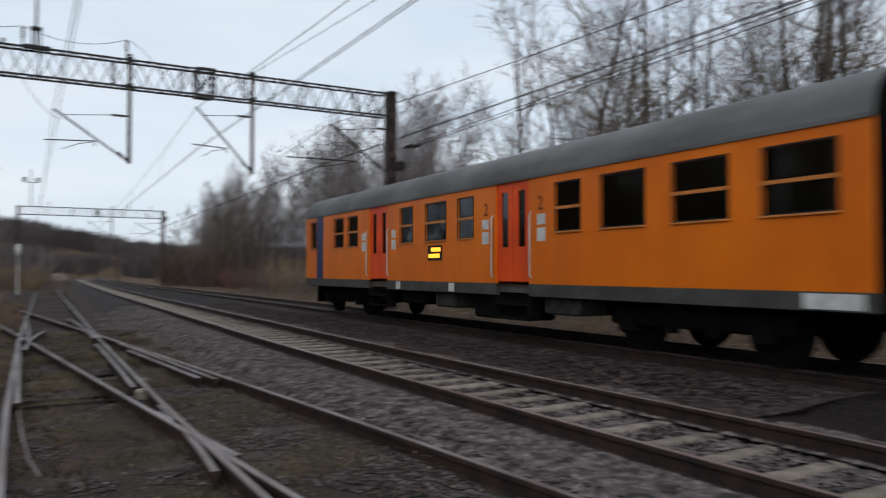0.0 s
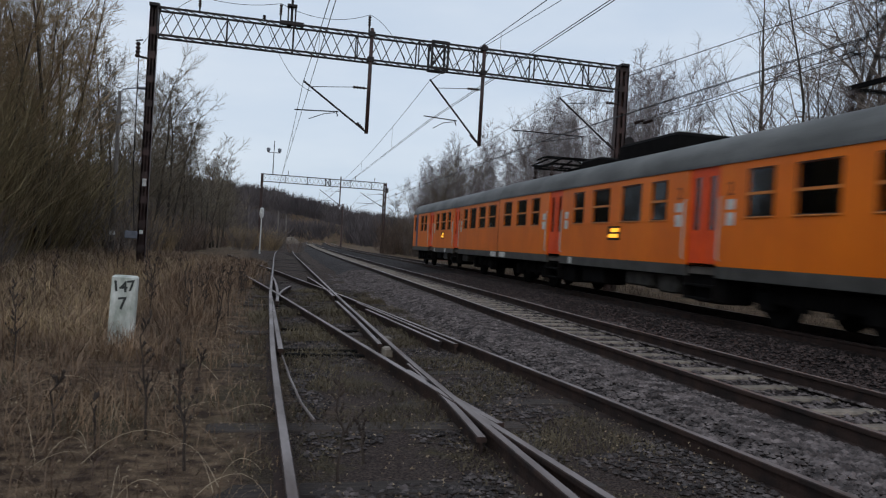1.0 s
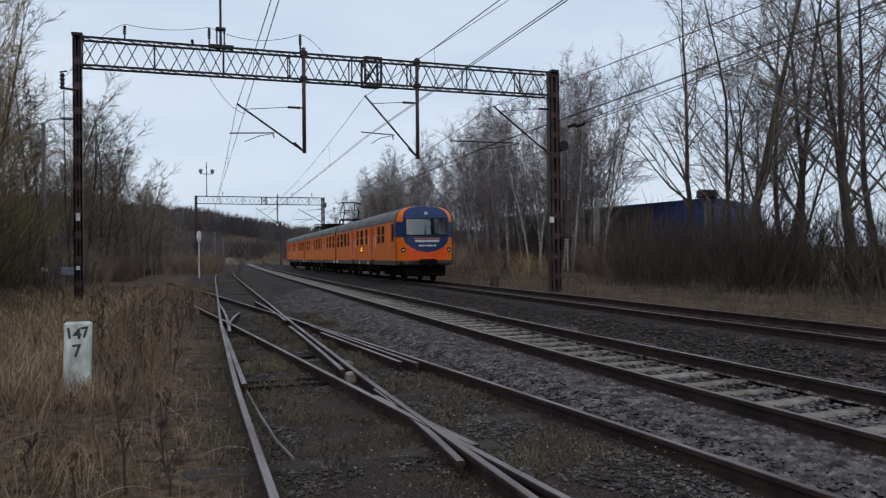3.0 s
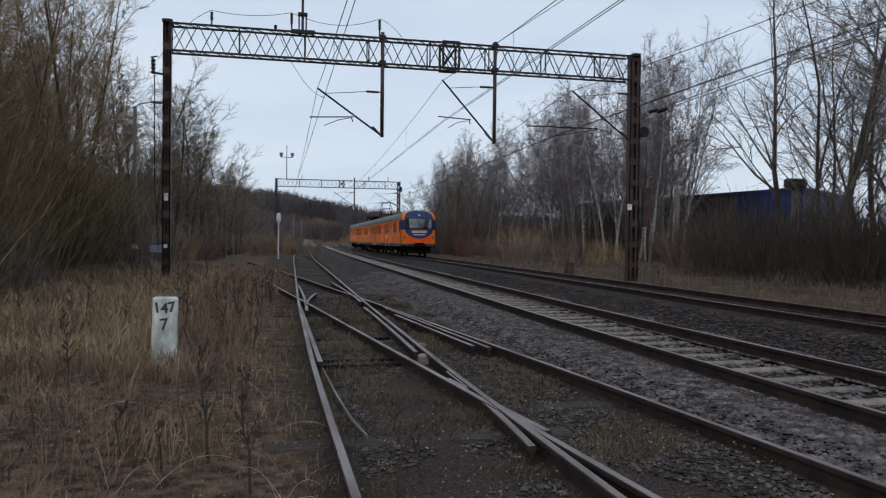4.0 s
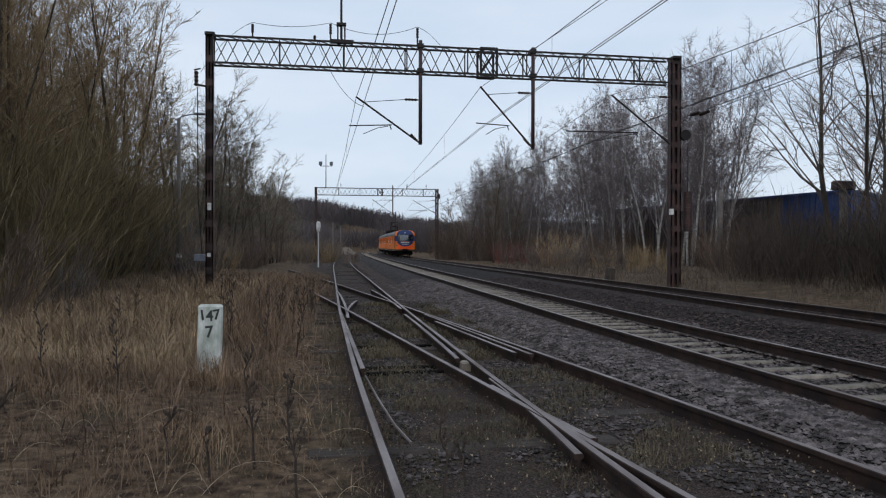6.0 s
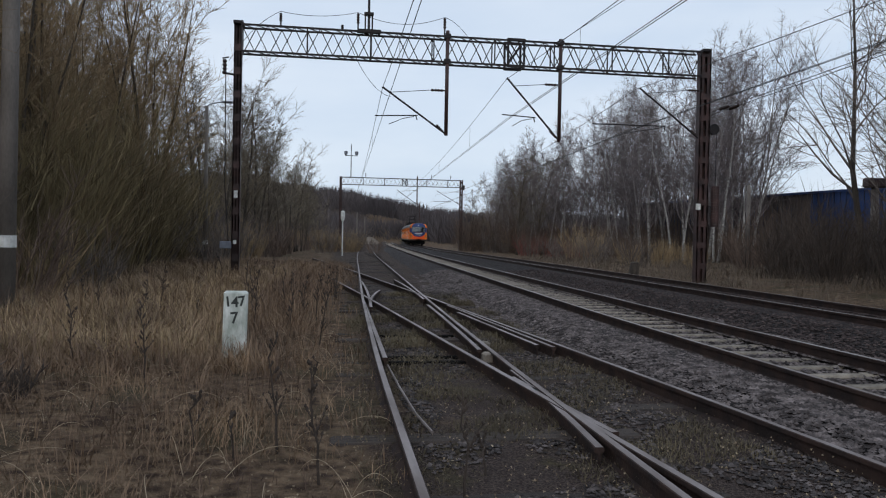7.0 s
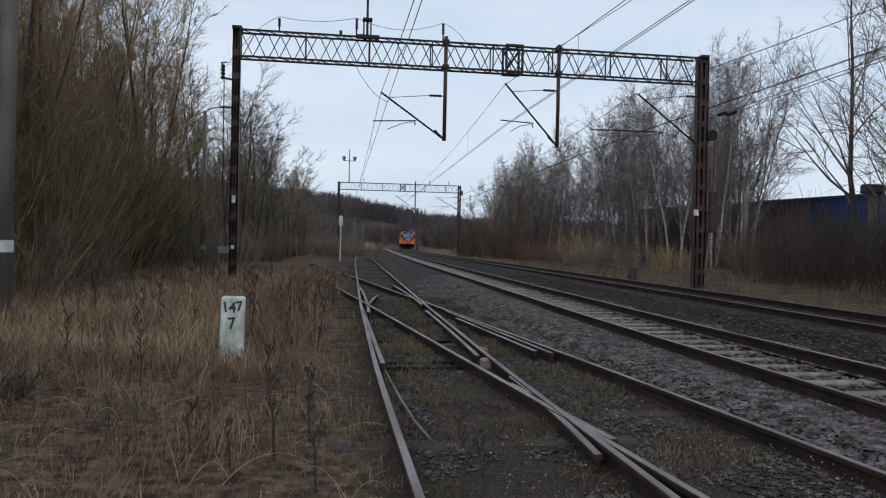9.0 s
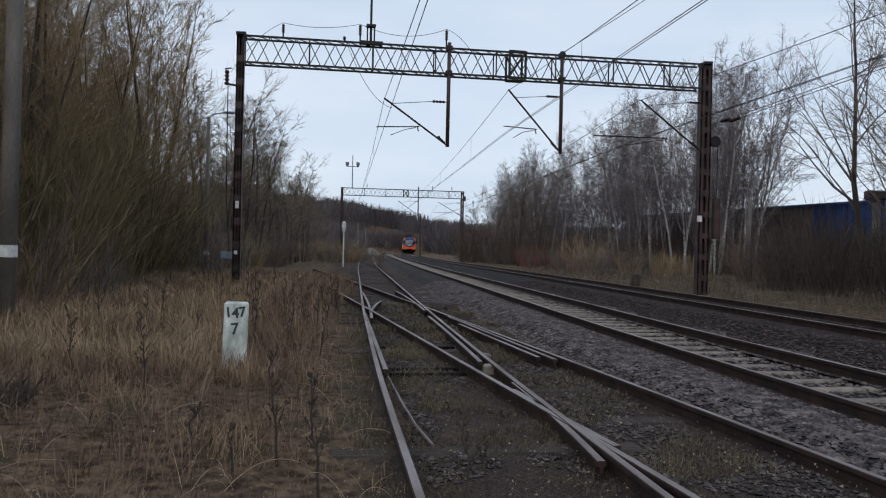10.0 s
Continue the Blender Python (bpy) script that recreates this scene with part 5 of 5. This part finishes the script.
def cab_front(car, sgn, y_start, lamps):
    """The rounded cab end: orange with a navy field round the windscreen."""
    nose, DROP = 0.62, 0.12

    def half_width(z):
        if z <= EAVE:
            return HALF
        q = min(1.0, (z - EAVE) / (TOP - EAVE))
        return HALF * max(0.0, math.cos(math.asin(q ** (1 / 0.85)))) ** 0.62

    def at(u, z):
        lean = 0.10 + 0.14 * max(0.0, (z - 2.2) / 1.6) ** 1.6 + 0.30 * max(0.0, (z - 3.15) / 0.6) ** 1.4
        y = y_start + sgn * (nose - lean - (nose - lean) * abs(u) ** 4.0)
        return (u * half_width(z - DROP) * (1 - 0.03 * abs(u)), y, z - DROP)
    nu, nz = 64, 66
    zs = [SOLE1 + DROP + (TOP - 0.01 - SOLE1) * j / nz for j in range(nz + 1)]
    s = Shape()
    s.v = [at(-1 + 2 * i / nu, z) for z in zs for i in range(nu + 1)]
    for j in range(nz):
        for i in range(nu):
            u, z = abs(-1 + 2 * (i + 0.5) / nu), (zs[j] + zs[j + 1]) / 2
            q = (j * (nu + 1) + i, j * (nu + 1) + i + 1, (j + 1) * (nu + 1) + i + 1, (j + 1) * (nu + 1) + i)
            navy = (2.28 < z < 3.02) or (z >= 3.02 and u < 0.80) or (z <= 2.28 and (u / 0.80) ** 2 + ((2.28 - z) / 0.72) ** 2 < 1)
            s.f.append(q if sgn < 0 else q[::-1])
            chin = z < 1.78 and u < 0.72 and not navy
            s.m.append(1 if navy else 2 if chin else 0)
    part("cab_front", s, [M_ORANGE, M_BLUE, M_CHIN], car, "rounded orange cab front with a navy field round the windscreen", smooth=True)
    # windscreen with its rubber surround
    g = Shape()
    rows = []
    for j in range(7):
        z = 2.36 + 0.80 * j / 6
        rows.append([Vector(at(-0.74 + 1.48 * i / 16, z)) + Vector((0, sgn * 0.02, 0)) for i in range(17)])
    g.v = [tuple(p) for r in rows for p in r]
    for j in range(6):
        for i in range(16):
            q = (j * 17 + i, j * 17 + i + 1, (j + 1) * 17 + i + 1, (j + 1) * 17 + i)
            g.f.append(q if sgn < 0 else q[::-1])
            g.m.append(0)
    w = part("windscreen", g, M_SCREEN, car, "wide curved windscreen", smooth=True)
    b = Shape()
    edge = rows[0] + [r[-1] for r in rows[1:]] + rows[-1][::-1][1:] + [r[0] for r in rows[::-1][1:]]
    b.tube([p + Vector((0, sgn * 0.005, 0)) for p in edge], 0.025, 5)
    part("surround", b, M_RUBBER, w)
    for u in (-0.05, 0.35):
        p, q = Vector(at(u, 2.34)), Vector(at(u - 0.02, 2.85))
        part("wiper", Shape().tube([p + Vector((0, sgn * 0.05, 0)), q + Vector((0, sgn * 0.05, 0))], 0.012, 5), M_RUBBER, w)
    # destination strip and number, as bars
    for z, h, u0, u1, m in ((2.20, 0.05, -0.45, 0.45, M_FRAME), (2.08, 0.11, -0.42, 0.42, M_LAMP), (1.86, 0.075, -0.30, -0.07, M_WHITE), (1.86, 0.075, -0.03, 0.18, M_WHITE), (1.86, 0.075, 0.22, 0.31, M_WHITE)):
        b = Shape()
        lo = [Vector(at(u0 + (u1 - u0) * i / 6, z - h / 2)) + Vector((0, sgn * 0.012, 0)) for i in range(7)]
        hi = [Vector(at(u0 + (u1 - u0) * i / 6, z + h / 2)) + Vector((0, sgn * 0.012, 0)) for i in range(7)]
        b.v = [tuple(p) for p in lo + hi]
        b.f = [((i, i + 1, i + 8, i + 7) if sgn < 0 else (i + 7, i + 8, i + 1, i)) for i in range(6)]
        b.m = [0] * 6
        part("front_strip", b, m, car)
    part("top_lamp", Shape().tube([Vector(at(0, 3.42)) + Vector((0, -sgn * 0.05, 0)), Vector(at(0, 3.42)) + Vector((0, sgn * 0.04, 0))], 0.09, 12), M_LAMP, car)
    for u in (-0.80, 0.80):
        p = Vector(at(u, 1.66))
        o = Vector((math.copysign(0.35, u), sgn * 1.0, 0)).normalized()
        h = part("headlight", Shape().tube([p - o * 0.05, p + o * 0.025], 0.115, 14), M_RUBBER, car, "round lamp housing")
        part("lens", Shape().tube([p + o * 0.025, p + o * 0.035], 0.05, 12), M_LAMP, h)
        q = Vector(at(u * 0.80, 1.60))
        part("tail_light", Shape().tube([q - o * 0.03, q + o * 0.02], 0.055, 12), M_TAIL if lamps else M_LAMP, car, "small red tail light")
    yf = y_start + sgn * 0.5
    s = Shape()
    a, b = sorted((y_start - sgn * 0.2, yf))
    s.box(-1.22, 1.22, a, b, SOLE0 - 0.02, SOLE1, 0, 0.08)
    part("buffer_beam", s, M_UNDERGREY, car)
    s = Shape()
    a, b = sorted((yf, yf + sgn * 0.32))
    s.box(-0.42, 0.42, a, b, 0.74, 1.1, 0, 0.08)
    s.tube([(0, yf, 0.88), (0, yf + sgn * 0.5, 0.88)], 0.16, 10)
    part("coupler", s, M_UNDER, car)
    s = Shape()
    a, b = sorted((yf - sgn * 0.45, yf - sgn * 0.37))
    s.box(-1.02, 1.02, a, b, 0.26, 0.82, 0, 0.05)
    part("snow_plough", s, M_UNDER, car)


def pantograph(car, y, up, sgn):
    s = Shape()
    for x in (-0.62, 0.62):
        s.bar((x, y - 0.9, 4.06), (x, y + 0.9, 4.06), 0.07)
    for yy in (y - 0.9, y + 0.9):
        s.bar((-0.62, yy, 4.06), (0.62, yy, 4.06), 0.07)
    p = part("pantograph", s, M_UNDER, car, "raised black diamond pantograph" if up else "folded black diamond pantograph")
    for x in (-0.62, 0.62):
        for yy in (y - 0.8, y + 0.8):
            s = Shape()
            insulator(s, (x, yy, TOP - 0.25), (x, yy, 4.03), 0.08, 3)
            part("insulator", s, M_INSUL, p)
    rise = 1.19 if up else 0.22
    knee = 1.35 if up else 1.5
    s = Shape()
    for x in (-0.55, 0.55):
        for k in (-1, 1):
            s.tube([(x, y + k * 0.45, 4.1), (x * 0.95, y + k * knee * (0.78 if up else 1), 4.1 + rise * 0.5)], 0.035, 6)
            s.tube([(x * 0.95, y + k * knee * (0.78 if up else 1), 4.1 + rise * 0.5), (x * 0.8, y + k * 0.12, 4.1 + rise)], 0.028, 6)
    for k in (-1, 1):
        s.tube([(-0.55, y + k * knee * (0.78 if up else 1), 4.1 + rise * 0.5), (0.55, y + k * knee * (0.78 if up else 1), 4.1 + rise * 0.5)], 0.025, 6)
    part("arms", s, M_UNDER, p)
    s = Shape()
    for k in (-1, 1):
        s.tube([(-0.85, y + k * 0.16, 4.02 + rise), (-0.6, y + k * 0.16, 4.16 + rise), (0.6, y + k * 0.16, 4.16 + rise), (0.85, y + k * 0.16, 4.02 + rise)], 0.028, 6)
    part("head", s, M_UNDER, p)


CAB_WINDOWS = [(3.25, 3.97, 1), (4.34, 5.04, 1), (7.77, 8.43, 1), (9.1, 10.05, 1), (10.58, 11.2, 1), (13.95, 14.6, 1), (15.13, 16.08, 0), (16.65, 17.6, 1), (18.14, 19.12, 1)]
CAB_DOORS = [(5.85, 7.0), (12.05, 13.15)]
MID_WINDOWS = [(0.76, 1.6, 1), (2.25, 3.18, 1), (3.75, 4.43, 1), (7.25, 7.9, 1), (8.55, 9.5, 1), (10.2, 11.15, 0), (11.68, 12.3, 1), (15.15, 15.83, 1), (16.42, 17.37, 1), (18.1, 18.94, 1)]
MID_DOORS = [(5.28, 6.35), (13.2, 14.25)]


def build_car(label, cab, windows, doors, stripe=None):
    """One railcar. cab: +1 at its leading end, -1 at its trailing end, 0 none. Distances are told from that end."""
    car = thing("railcar", label, "train car", "cars of the passing train")
    end = CAR / 2 - 0.14
    lead = 1 if cab >= 0 else -1

    def y_of(d):
        return lead * (CAR / 2 - d)
    y_a, y_b = -end, end
    if cab:
        if cab > 0:
            y_b = end - 0.55
        else:
            y_a = -end + 0.55
    for side in (-1, 1):
        holes = [(*sorted((y_of(a), y_of(b))), WIN0, WIN1) for a, b, _ in windows]
        holes += [(*sorted((y_of(a), y_of(b))), SOLE1, 2.95) for a, b in doors]
        stripes = []
        if cab:
            holes.append((*sorted((y_of(1.15), y_of(1.65))), WIN0 + 0.02, WIN1))
            stripes = [(*sorted((y_of(stripe[0]), y_of(stripe[1]))), stripe[2], stripe[3])]
        s = Shape()
        wall_with_holes(s, side, y_a, y_b, SOLE1, EAVE, holes, stripes)
        part("side_wall", s, [M_ORANGE, M_BLUE, M_INSIDE], car, "orange painted steel side")
        a, b = sorted((side * (HALF - 0.09), side * (HALF + 0.004)))
        cuts = sorted([y_a, y_b] + [y_of(v) for d in doors for v in d])
        for p, q in zip(cuts[0::2], cuts[1::2]):
            part("solebar", Shape().box(a, b, p, q, SOLE0, SOLE1 + 0.002), M_SOLE, car, "dark grey lower band")
        for w0, w1, bar in windows:
            add_window(car, side, *sorted((y_of(w0), y_of(w1))), bar)
        if cab:
            add_window(car, side, *sorted((y_of(1.15), y_of(1.65))), 0)
        for d0, d1 in doors:
            add_door(car, side, *sorted((y_of(d0), y_of(d1))))
            # notices beside the doors
            for k, (dy, z, h) in enumerate(((0.38, 2.19, 0.19), (0.38, 1.92, 0.24))):
                for e, sg in ((d0, -1), (d1, 1)):
                    y = y_of(e + sg * dy)
                    a, b = sorted((side * HALF, side * (HALF + 0.005)))
                    part("notice", Shape().box(a, b, y - 0.12, y + 0.12, z - h / 2, z + h / 2), M_WHITE, car)
        # class numerals
        for e in (doors[-1][0] - 0.36, doors[-1][1] + 0.36):
            n = digits("2", 0.36, 0, 0, 0, car, M_CLASS, 0.002)
            n.matrix_basis = pose(side * (HALF + 0.004), y_of(e), 2.36, 90, 0, 90 * side)
        # destination display
        y = y_of(9.55 if cab else 9.85)
        a, b = sorted((side * HALF, side * (HALF + 0.012)))
        dsp = part("display", Shape().box(a, b, y - 0.33, y + 0.33, 1.50, 1.84), M_RUBBER, car, "black destination display with amber lights")
        s = Shape()
        a, b = sorted((side * (HALF + 0.012), side * (HALF + 0.016)))
        for j, (p, q) in enumerate(((-0.28, 0.16), (-0.24, 0.28))):
            s.box(a, b, y + p, y + q, 1.70 - j * 0.14, 1.79 - j * 0.14)
        part("amber_rows", s, M_LED, dsp)
        a, b = sorted((side * (HALF + 0.004), side * (HALF + 0.009)))
        for d in ((19.05, 7.65, 10.3) if cab else (0.75, 18.95, 7.15)):
            y, w = y_of(d), (0.37 if d > 18 or d < 1 else 0.12)
            part("data_plate", Shape().box(a, b, y - w, y + w, SOLE0 + 0.02, SOLE1 - 0.02), M_WHITE, car, "pale lettered data plate")
    # roof
    prof = roof_line()
    s = Shape()
    n = len(prof)
    ys = [y_a, y_a + 0.25] + [y_a + 0.25 + (y_b - y_a - 0.5) * i / 16 for i in range(1, 16)] + [y_b - 0.25, y_b]
    s.v = [(x, y, z) for y in ys for x, z in prof]
    s.f = [(j * n + i, (j + 1) * n + i, (j + 1) * n + i + 1, j * n + i + 1) for j in range(len(ys) - 1) for i in range(n - 1)]
    s.m = [0] * len(s.f)
    part("roof", s, M_ROOF, car, "rounded dusty grey roof", smooth=True)
    s = Shape()
    for side in (-1, 1):
        a, b = sorted((side * (HALF - 0.01), side * (HALF + 0.025)))
        s.box(a, b, y_a, y_b, EAVE - 0.035, EAVE + 0.02)
    part("gutter", s, M_ROOF, car)
    s = Shape()
    for i in range(7):
        y = y_a + (y_b - y_a) * (i + 0.5) / 7
        s.box(-0.25, 0.25, y - 0.22, y + 0.22, TOP - 0.06, TOP + 0.09, 0, 0.05)
    part("roof_vents", s, M_ROOF, car)
    # ends, floor, seats, and an added lengthwise board that blocks light between the sides
    s = Shape()
    for y, on in ((y_a, cab >= 0), (y_b, cab <= 0)):
        if on:
            lo = [(-HALF, y, SOLE0), (HALF, y, SOLE0)]
            s.add(lo + [(x, y, z) for x, z in prof], [tuple(range(len(prof) + 2))])
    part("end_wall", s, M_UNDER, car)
    part("floor", Shape().box(-HALF + 0.08, HALF - 0.08, y_a + 0.05, y_b - 0.05, SOLE0 + 0.05, SOLE1 - 0.02), M_INSIDE, car)
    s = Shape()
    seat_y = y_a + 0.7
    while seat_y < y_b - 0.6:
        if not any(min(y_of(a), y_of(b)) - 0.3 < seat_y < max(y_of(a), y_of(b)) + 0.3 for a, b in doors):
            for x in (-0.85, 0.85):
                s.box(x - 0.48, x + 0.48, seat_y - 0.07, seat_y + 0.07, SOLE1, 2.35, 0, 0.04)
        seat_y += 0.95
    # added board, no real wall: stops daylight from the far windows
    s.box(-0.03, 0.03, y_a + 0.1, y_b - 0.1, SOLE1, 3.3)
    part("seats", s, M_INSIDE, car)
    # running gear
    for y in (-6.75, 6.75):
        add_bogie(car, y)
    rng = random.Random(7 + cab)
    y = -4.5
    while y < 4.2:
        ln = rng.uniform(0.7, 1.9)
        for side in (-1, 1):
            x0, x1 = sorted((side * 0.6, side * 1.28))
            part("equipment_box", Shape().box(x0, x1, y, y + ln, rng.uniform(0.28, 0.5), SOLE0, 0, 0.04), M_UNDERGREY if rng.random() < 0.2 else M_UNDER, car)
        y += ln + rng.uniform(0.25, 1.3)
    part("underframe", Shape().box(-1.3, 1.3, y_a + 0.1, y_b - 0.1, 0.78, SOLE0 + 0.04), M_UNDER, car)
    if cab:
        cab_front(car, cab, y_b if cab > 0 else y_a, cab < 0)
    else:
        pantograph(car, -7.5, True, 1)
        pantograph(car, 7.5, False, 1)
        part("roof_box", Shape().box(-0.8, 0.8, -1.6, 1.4, TOP - 0.1, TOP + 0.38, 0, 0.08), M_UNDER, car, "dark resistor box on the roof")
        part("roof_box", Shape().box(-0.5, 0.5, 3.2, 4.6, TOP - 0.1, TOP + 0.30, 0, 0.06), M_UNDER, car, "dark resistor box on the roof")
    # gangway to the next car
    s = Shape()
    ends = {1: (-1,), -1: (1,), 0: ()}[cab]
    for e in ends:
        for i in range(4):
            a, b = sorted((e * (end + 0.005 + i * 0.07), e * (end + 0.05 + i * 0.07)))
            s.box(-0.9 - 0.1 * (i % 2), 0.9 + 0.1 * (i % 2), a, b, 0.9, 3.3)
    if ends:
        part("gangway_bellows", s, M_RUBBER, car, "black rubber gangway bellows")
    return car


def build_train():
    a = build_car("orange leading railcar with grey roof, red doors and a cab", 1, CAB_WINDOWS, CAB_DOORS, (1.7, 2.3, SOLE1, EAVE))
    b = build_car("orange middle railcar with grey roof carrying two pantographs", 0, MID_WINDOWS, MID_DOORS)
    c = build_car("orange trailing railcar with a navy and orange cab end", -1, CAB_WINDOWS, CAB_DOORS, (0.75, 1.15, 2.16, 2.9))
    return a, b, c


TAIL = curve([(0, -34.2), (0.5, -22.7), (1, -11.4), (1.5, -0.2), (2, 11.6), (2.5, 23.4), (4, 59.7), (5, 83.0), (6.5, 114.0), (7.5, 133.0), (10, 169.0)])


def motions():
    """The three cars run up the outer main track."""
    ys = np.arange(-60, 262, 0.25)
    xs = np.array([line_d(y) for y in ys])
    arc = np.concatenate([[0], np.cumsum(np.hypot(np.diff(xs), np.diff(ys)))])

    def on_track(s):
        y = float(np.interp(s, arc, ys))
        return Vector((line_d(y), y, RAIL_MAIN + CANT + grade(y)))
    for k, car in enumerate(CARS):
        rows = []
        for i in range(41):
            t = i * 0.25
            tail = float(np.interp(TAIL(t), ys, arc)) + 0.2
            mid = tail + CAR * (2 - k) + CAR / 2
            p, q = on_track(mid - 6.75), on_track(mid + 6.75)
            d = q - p
            m = (p + q) / 2
            rows.append((t, pose(m.x, m.y, m.z, math.degrees(math.atan2(d.z, d.length)), 0, -math.degrees(math.atan2(d.x, d.y)))))
        walk(car, rows)


# ---------------------------------------------------------------- build
build_ground()
build_ballast()
field = Shape()
field.v = [(x, y, grade(y) - 0.25 + 1.5 * u + 0.1 * noise.noise((x, y, 1))) for u, y in ((0, 172), (0.35, 182), (0.75, 194), (1, 206)) for x in (-4, 1, 5, 9, 12.5)]
field.f = [(j * 5 + i, j * 5 + i + 1, j * 5 + i + 6, j * 5 + i + 5) for j in range(3) for i in range(4)]
field.m = [0] * 12
solid("field", field, M_VERGE, "pale dry grass bank at the end of the sidings", "field", kind="structure", smooth=True)
build_gantry()
build_far_gantry()
build_wires()
build_km_post()
build_posts()
build_building()
CARS = build_train()
build_trees()
build_far_woods()
for i, (x, y, h) in enumerate(((1.09, 6.1, 0.66), (1.31, 6.5, 0.36), (0.18, 6.4, 0.80), (-0.13, 7.1, 0.86), (-0.42, 6.9, 0.34), (-0.75, 7.2, 0.45), (-0.95, 14.2, 1.0), (-0.35, 13.6, 0.9), (0.05, 15.0, 0.9), (-0.6, 16.5, 0.95), (-1.6, 9.5, 0.8), (-2.6, 10.5, 0.8))):
    weed("tall dead brown weed stalk with crumbled seed heads", h, 200 + i, pose(x, y, ground_z(x, y), 0, 0, 40 * i))
weeds = [o for o in scene.objects if o.name.startswith("dry_weed")]
rng = random.Random(77)
for i in range(36):
    y = 7.0 + 17 * rng.random()
    x = line_a(y) - 1.3 - 5.5 * rng.random() ** 1.4
    if y < 11.5 and -0.19 < (x - 0.19) / (y - 1.5) < -0.05:
        continue
    copy_thing(weeds[i % len(weeds)], pose(x, y, ground_z(x, y), rng.uniform(-6, 6), rng.uniform(-6, 6), rng.uniform(0, 360)))
clump = shrub("burdock", "small dark dead burdock clump in the grass", 190, 0.42, 34, 0.22, M_BRAMBLE)
clump.matrix_basis = pose(-2.63, 8.75, ground_z(-2.63, 8.75) + 0.02)
build_tracks()
stone_field("ballast_stones", 58000, (2.9, 9.5, 4.0, 36.0), inner_bed, 0.034, M_STONE, "loose grey crushed stones of the track ballast", 3)
stone_field("grimy_ballast_stones", 24000, (6.8, 13.0, 6.0, 36.0), outer_bed, 0.036, M_DARKSTONE, "dark brown stones under the outer track", 9)
stone_field("siding_stones", 15000, (0.6, 4.6, 3.0, 26.0), siding_height, 0.026, M_STONE, "small dark stones lying between the siding rails", 4)
grass("dry_grass", 38000, (-12.0, 1.6, 2.4, 42.0), 0.42, M_STRAW, "dead straw-brown grass and stalks of the meadow", 6, meadow_share)
grass("short_grass", 11000, (0.3, 4.6, 3.0, 22.0), 0.14, M_GREENGRASS, "short mossy grass between the sidings", 7, track_share)
grass("verge_grass", 9000, (12.0, 24.0, 3.0, 60.0), 0.40, M_VERGE, "dead pale grass on the verge below the trees", 8, verge_share)
grass("tuft_grass", 260, (-1.5, -0.35, 10.2, 11.15), 0.32, M_STRAW, "dead grass tufts round the marker post", 12, lambda x, y: 0.8)
stems(240, 31)
grass("bank_grass", 11000, (-11.0, -1.2, 11.0, 34.0), 0.45, M_BANK, "pale olive dead grass below the thicket", 17, meadow_share)
grass("tall_grass", 3000, (-10.0, 0.6, 9.0, 36.0), 0.70, M_STRAW, "sparse tall dead stalks over the meadow", 13, meadow_share)
litter("leaf_litter", 14000, (-4.5, 5.0, 2.4, 17.0), 15, "scattered pale fallen leaves and straw bits")
motions()
